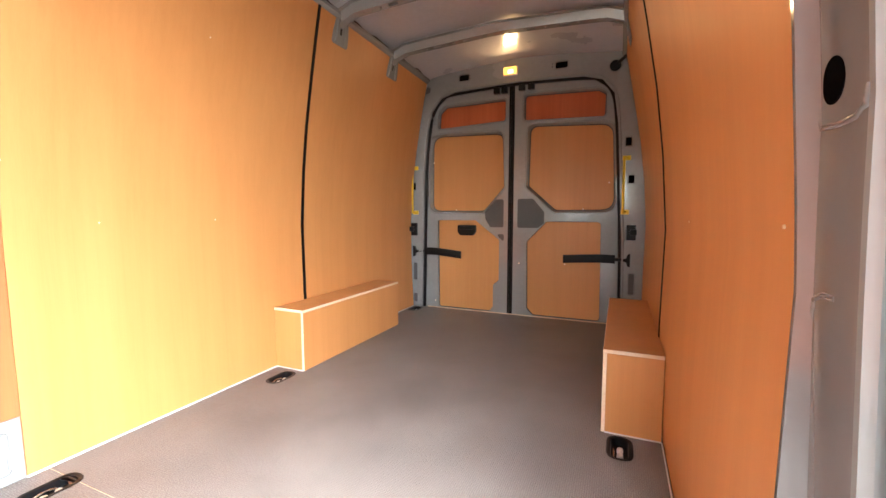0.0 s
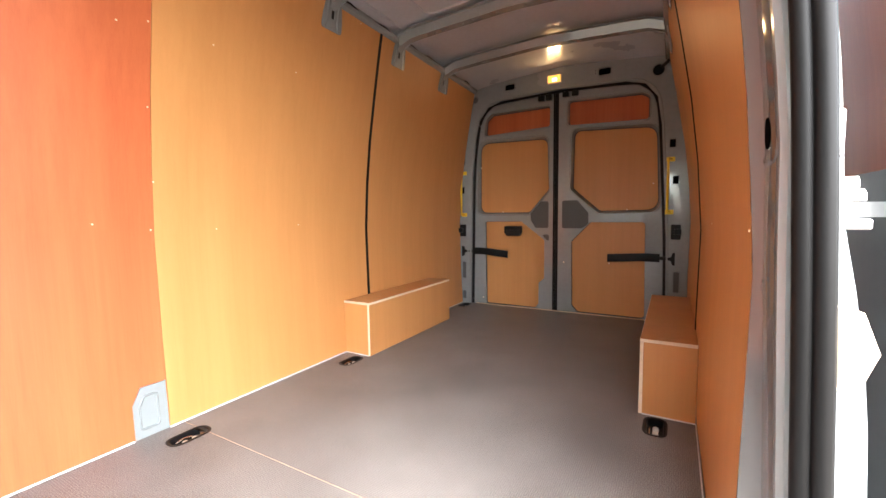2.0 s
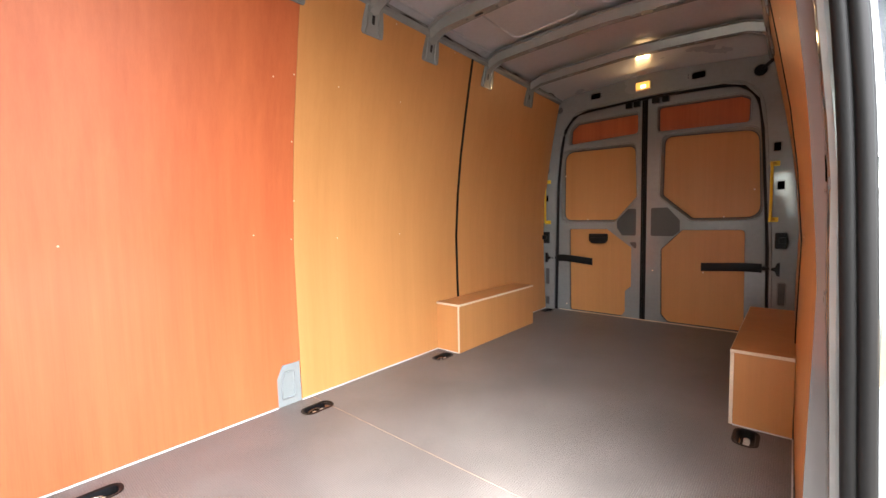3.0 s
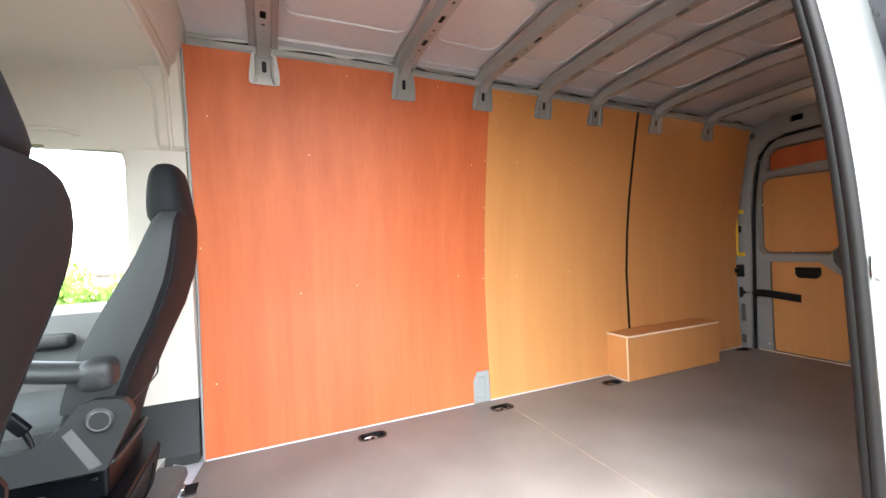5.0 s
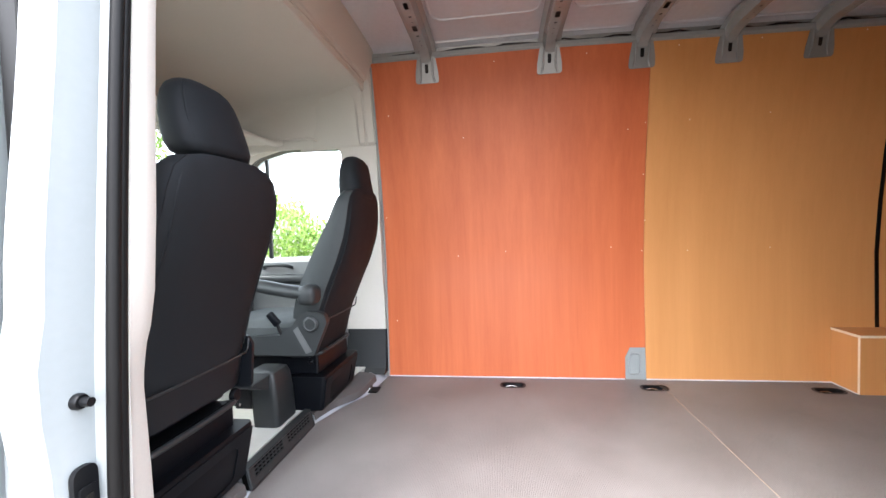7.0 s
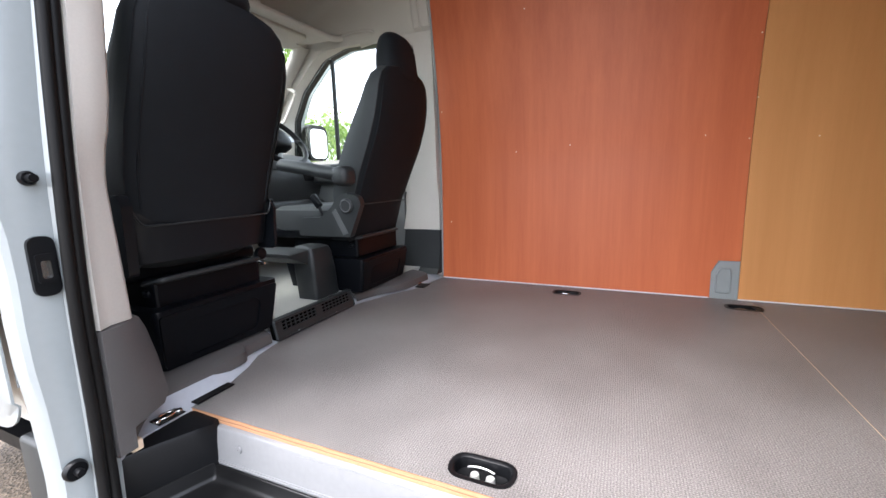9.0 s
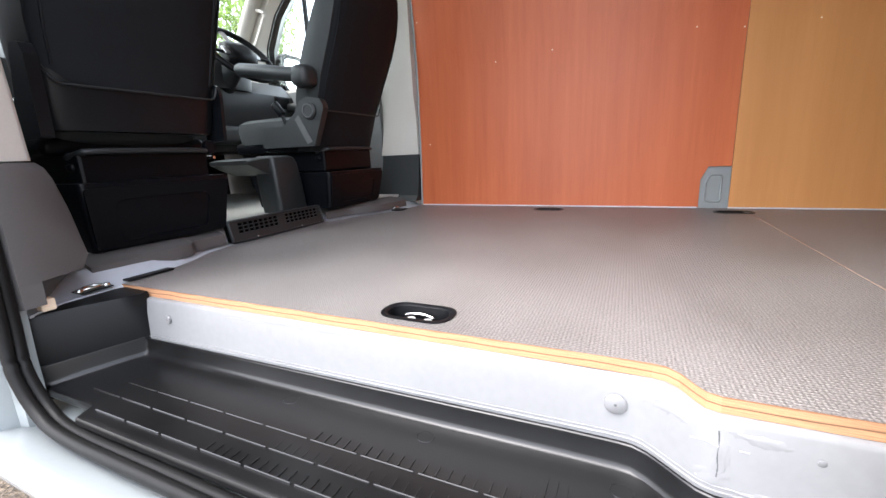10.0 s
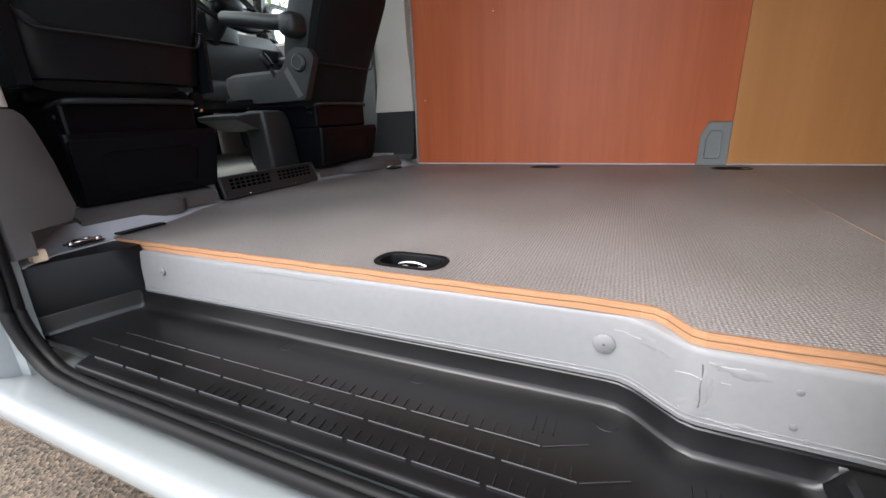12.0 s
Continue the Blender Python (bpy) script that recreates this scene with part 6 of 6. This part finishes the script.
# ---- seats ----
def seat(name, cx, y0, hz, slope, bulge, label, inner, arm):
    """A van seat; y0 is the back's rear face at height 0.5, slope its lean to the rear, inner the side that faces the other seat."""
    o = base(name, cx, y0 - 0.3, 0.066, label, "seat", "cab seats")
    zb, pz = (0.33, 0.236) if arm else (0.394, 0.257)
    hb = 0.05 if arm else 0.07
    back = lambda z: y0 + slope * (z - 0.5) + bulge * math.exp(-((z - (0.87 if arm else 0.98)) / 0.25) ** 2)
    b = bmesh.new()
    prof = [(0.506, 0.430, 0.156), (0.509, 0.450, 0.163), (0.518, 0.474, 0.167), (0.55, 0.494, 0.172), (0.65, 0.510, 0.185), (0.78, 0.516, 0.182), (0.89, 0.512, 0.156), (0.97, 0.504, 0.120), (1.03, 0.488, 0.098), (1.08, 0.448, 0.080), (1.11, 0.372, 0.064), (1.123, 0.25, 0.042)]
    rings = []
    for z, w, d in prof:
        ring = []
        for x, y, zz in oval(0, 0, z, w, d, 3.8, 36):
            bow = -0.012 * (1 - (2 * x / w) ** 2) if y > 0 else 0.0
            ring.append((cx + x, back(z) - d / 2 + y - bow * 0.6, zz))
        rings.append(ring)
    loft(b, rings)
    bk = part("backrest", b, M_CLOTH, o, "dark charcoal cloth backrest", 60)
    for s in (-1, 1):
        pip = smoothrun([(cx + s * w * 0.43, back(z) - d * 0.05 - 0.006, z) for z, w, d in prof[3:10]], 4)
        part("piping", tube(bmesh.new(), pip, 0.0035, 6), M_CLOTH, bk, smooth=60)
        side_panel = bmesh.new()
        sheet(side_panel, [[(cx + s * (w / 2 + 0.002 - 0.012 * (k - 1) ** 2), back(z) - d * (0.16 + 0.36 * k), z) for k in (0, 0.5, 1, 1.5, 2)] for z, w, d in prof[2:11]], (s * 0.004, 0, 0))
        # inner bolster gets the greyer cloth to stand for window light on it
        part("side_panel", side_panel, M_CLOTH2 if s == inner else M_CLOTH, bk, "cloth side bolster, greyed for window light" if s == inner else "dark cloth side bolster", 60)
    b = bmesh.new()
    loft(b, [oval(cx, back(z) - d / 2, z, w, d, 3.8, 36) for z, w, d in ((zb, 0.462, 0.148), (zb + 0.005, 0.472, 0.156), (0.44, 0.486, 0.158), (0.50, 0.489, 0.159), (0.55, 0.486, 0.156))])
    lp = part("lower_back_panel", b, M_CLOTH if arm else M_SHELL, o, "dark cloth lower back panel" if arm else "satin black lower back shell", 50)
    for e, top, out, half in ((inner, 0.555, 0.242, 0.006), (-inner, 0.592, 0.254, 0.014)):
        if arm:
            continue
        er = plate(fillet([(y0 - 0.09, 0.37), (y0 - 0.002, 0.37), (y0 + 0.010, top - 0.03), (y0 - 0.004, top), (y0 - 0.045, top), (y0 - 0.09, 0.45)], 0.014, 3), [], -half, half, lambda u, v, w: (cx + e * (out + w), u, v))
        part("hinge_cover", er, M_SHELL, lp, "black plastic hinge cover", smooth=40)
    # the lip's highlight is painted by a paler trim colour
    part("seam", tube(bmesh.new(), smoothrun([(cx - 0.236, back(0.54) - 0.012, 0.545), (cx - 0.216, back(0.51) - 0.001, 0.509), (cx - 0.17, back(0.504) + 0.005, 0.504), (cx, back(0.504) + 0.008, 0.504), (cx + 0.17, back(0.504) + 0.005, 0.504), (cx + 0.216, back(0.51) - 0.001, 0.509), (cx + 0.236, back(0.54) - 0.012, 0.545)], 5), 0.0035, 6), M_DARK, lp, "raised lip, coloured paler as its highlight", 60)
    b = bmesh.new()
    loft(b, [oval(cx, back(z) - hb - 0.16 * (z - hz), z, w, d, 2.7, 28) for z, w, d in ((hz - 0.008, 0.22, 0.08), (hz + 0.002, 0.268, 0.118), (hz + 0.025, 0.286, 0.132), (hz + 0.06, 0.288, 0.130), (hz + 0.10, 0.282, 0.122), (hz + 0.135, 0.268, 0.114), (hz + 0.165, 0.246, 0.104), (hz + 0.188, 0.214, 0.09), (hz + 0.203, 0.17, 0.068), (hz + 0.211, 0.11, 0.042), (hz + 0.214, 0.05, 0.02))])
    hr = part("headrest", b, M_CLOTH, o, "dark cloth headrest", 60)
    bulge_y = (1 - 0.84 ** 2.7) ** (1 / 2.7)
    part("stitching", tube(bmesh.new(), smoothrun([(cx - inner * 0.42 * w, back(z) - hb - 0.16 * (z - hz) + bulge_y * d / 2 - 0.0005, z) for z, w, d in ((hz + 0.03, 0.28, 0.132), (hz + 0.06, 0.283, 0.126), (hz + 0.09, 0.285, 0.12), (hz + 0.15, 0.27, 0.112), (hz + 0.19, 0.235, 0.095))], 4), 0.0026, 6), M_CLOTH, hr, smooth=60)
    for s in (-1, 1):
        part("post", tube(bmesh.new(), [(cx + s * 0.06, back(1.1) - 0.055, 1.08), (cx + s * 0.06, back(hz + 0.02) - 0.06, hz + 0.02)], 0.007, 8), M_STEEL, hr, smooth=60)
    b = bmesh.new()
    loft(b, [[(cx + x, y0 - 0.33 + y, z) for x, y, _ in oval(0, 0, 0, w, d, 4.0, 28)] for z, w, d in ((0.36, 0.44, 0.46), (0.375, 0.49, 0.50), (0.44, 0.50, 0.52), (0.475, 0.49, 0.51), (0.49, 0.44, 0.46))])
    part("cushion", b, M_CLOTH2, o, "grey cloth seat cushion", 50)
    part("cushion_shell", boxed(cx - 0.235, cx + 0.235, y0 - 0.56, y0 - 0.10, 0.33, 0.385, 0.02, 3), M_GLOSSBLACK, o, smooth=40)
    bar = smoothrun([(cx - 0.186, y0 - 0.09, 0.326), (cx - 0.178, y0 - 0.045, 0.336), (cx - 0.155, y0 - 0.026, 0.340), (cx, y0 - 0.020, 0.341), (cx + 0.155, y0 - 0.026, 0.340), (cx + 0.178, y0 - 0.045, 0.336), (cx + 0.186, y0 - 0.09, 0.326)], 5)
    part("adjuster_bar", tube(bmesh.new(), bar, 0.0115, 10, flat=0.8), M_DARK, o, "charcoal seat adjuster bar", 60)
    part("crossbar", boxed(cx - 0.20, cx + 0.20, y0 - 0.09, y0 - 0.06, 0.288, 0.310, 0.009, 3), M_GLOSSBLACK, o, smooth=40)
    if not arm:
        d = bmesh.new()
        disc(d, (cx - 0.206, y0 - 0.052, 0.352), 0.024, 0.016, "y", 16)
        ad = part("adjuster_knob", d, M_GLOSSBLACK, o, "black seat adjuster knob", 40)
        part("pin", tube(bmesh.new(), [(cx - 0.206, y0 - 0.062, 0.318), (cx - 0.206, y0 - 0.028, 0.316)], 0.006, 8), M_STEEL, ad, "bright steel pin", 60)
    b = bmesh.new()
    rr = [(cx - 0.225, cx + 0.225, y0 - 0.50, y0 + 0.005, pz), (cx - 0.225, cx + 0.225, y0 - 0.50, y0 + 0.008, pz - 0.01), (cx - 0.205, cx + 0.205, y0 - 0.48, y0 - 0.022, 0.066)]
    loft(b, [[(p.x, p.y, z) for p in [Vector((u, v, 0)) for u, v in fillet([(xa, ya), (xb, ya), (xb, yb), (xa, yb)], 0.02, 3)]] for xa, xb, ya, yb, z in rr])
    bx_ = part("pedestal", b, M_GLOSSBLACK, o, "black plastic seat box", 40)
    part("pedestal_frame", plate(fillet([(cx - 0.200, 0.072), (cx + 0.200, 0.072), (cx + 0.216, pz - 0.014), (cx - 0.216, pz - 0.014)], 0.012, 3), [fillet([(cx - 0.130, 0.088), (cx + 0.135, 0.088), (cx + 0.150, pz - 0.050), (cx - 0.145, pz - 0.050)], 0.03, 5)], 0.0, 0.008, lambda u, v, w: (u, y0 + 0.004 + (v - pz + 0.01) * 0.03 / (pz - 0.076) + w, v)), M_GLOSSBLACK, bx_)
    part("mechanism", boxed(cx - 0.19, cx + 0.19, y0 - 0.45, y0 - 0.04, 0.236, 0.34, 0.01), M_GLOSSBLACK, o)
    s = inner
    k0 = y0 - 0.027
    if arm:
        cov = plate(fillet([(k0 - 0.053, 0.544), (k0 - 0.012, 0.560), (k0 + 0.060, 0.548), (k0 + 0.078, 0.51), (k0 + 0.007, 0.353), (k0 - 0.30, 0.353), (k0 - 0.30, 0.44), (k0 - 0.158, 0.446), (k0 - 0.093, 0.493)], [0.02, 0.03, 0.03, 0.03, 0.01, 0.02, 0.02, 0.02, 0.02], 4), [], 0.0, 0.034, lambda u, v, w: (cx + s * (0.238 + w), u, v))
        cv = part("side_cover", cov, M_DARK, o, "charcoal recliner cover", 35)
        band = plate([(k0 - 0.088, 0.470), (k0 - 0.066, 0.488), (k0 + 0.0, 0.372), (k0 - 0.03, 0.362)], [], 0.0, 0.0015, lambda u, v, w: (cx + s * (0.272 + w), u, v))
        part("moulded_facet", band, M_MIDGREY, cv, "paler raised facet")
        d = bmesh.new()
        disc(d, (0, 0, 0), 0.036, 0.012, "x", 22)
        bmesh.ops.transform(d, matrix=Matrix.Translation((cx + s * 0.272, k0, 0.5)) @ Matrix.Diagonal((s, 1, 1, 1)), verts=d.verts)
        part("recliner_knob", d, M_DARK, cv, smooth=35)
        part("knob_ring", tube(bmesh.new(), [(cx + s * 0.284, k0 + 0.027 * math.cos(a), 0.5 + 0.027 * math.sin(a)) for a in [k * math.pi / 10 for k in range(20)]], 0.003, 6, True), M_MIDGREY, cv, smooth=60)
    bk_ = part("belt_buckle", box(bmesh.new(), -0.0125, 0.0125, -0.0175, 0.0175, -0.036, 0.036, 0.008, 3, Matrix.Translation((cx + s * 0.262, y0 - 0.215, 0.522)) @ Euler((radians(38), 0, 0)).to_matrix().to_4x4()), M_GLOSSBLACK, o, smooth=40)
    part("stalk", tube(bmesh.new(), [(cx + s * 0.262, y0 - 0.175, 0.43), (cx + s * 0.262, y0 - 0.188, 0.47), (cx + s * 0.262, y0 - 0.20, 0.505)], 0.008, 8), M_BLACK, bk_, smooth=60)
    if arm:
        b = bmesh.new()
        path = smoothrun([(cx + s * 0.298, back(0.65) - 0.06, 0.642), (cx + s * 0.298, y0 - 0.10, 0.654), (cx + s * 0.298, y0 - 0.24, 0.679), (cx + s * 0.298, y0 - 0.37, 0.699)], 5)
        tube(b, path, 0.040, 14, flat=0.75)
        ar = part("armrest", b, M_DARK, o, "charcoal folding armrest", 60)
        xa, xb = sorted((cx + s * 0.240, cx + s * 0.338))
        d = boxed(xa, xb, back(0.63) - 0.122, back(0.63) - 0.034, 0.593, 0.682, 0.03, 4)
        part("pivot", d, M_DARK, ar, smooth=40)
    return o


seat("passenger_seat", 0.52, 0.158, 1.135, 0.16, 0.064, "dark cloth passenger seat on a black plastic box", -1, False)
seat("driver_seat", -0.405, 0.215, 1.080, 0.25, 0.062, "dark cloth driver's seat with armrest and recliner knob", 1, True)
cb = base("handbrake_console", -0.02, 0.0, 0.066, "charcoal plastic box on the cab floor between the seats", "console")
b = bmesh.new()
loft(b, [[(x, y, z) for x, y in fillet([(xa, -0.05), (xb, -0.05), (xb, yb), (xa, yb)], 0.02, 3)] for z, xa, xb, yb in ((0.066, -0.190, -0.020, 0.070), (0.20, -0.170, -0.006, 0.074), (0.285, -0.152, -0.004, 0.072), (0.310, -0.144, -0.010, 0.062), (0.318, -0.125, -0.025, 0.045))])
part("box", b, M_DARK, cb, smooth=40)
lip_ = bmesh.new()
loft(lip_, [[(x, -0.20, za), (x, 0.045 - 0.2 * max(0.0, x), za), (x, 0.05 - 0.2 * max(0.0, x), zb - 0.006), (x, 0.042 - 0.2 * max(0.0, x), zb), (x, -0.20, zb)] for x, za, zb in ((-0.02, 0.235, 0.312), (0.03, 0.256, 0.309), (0.07, 0.276, 0.304), (0.092, 0.285, 0.300))])
part("tray_lip", lip_, M_DARK, cb, smooth=40)
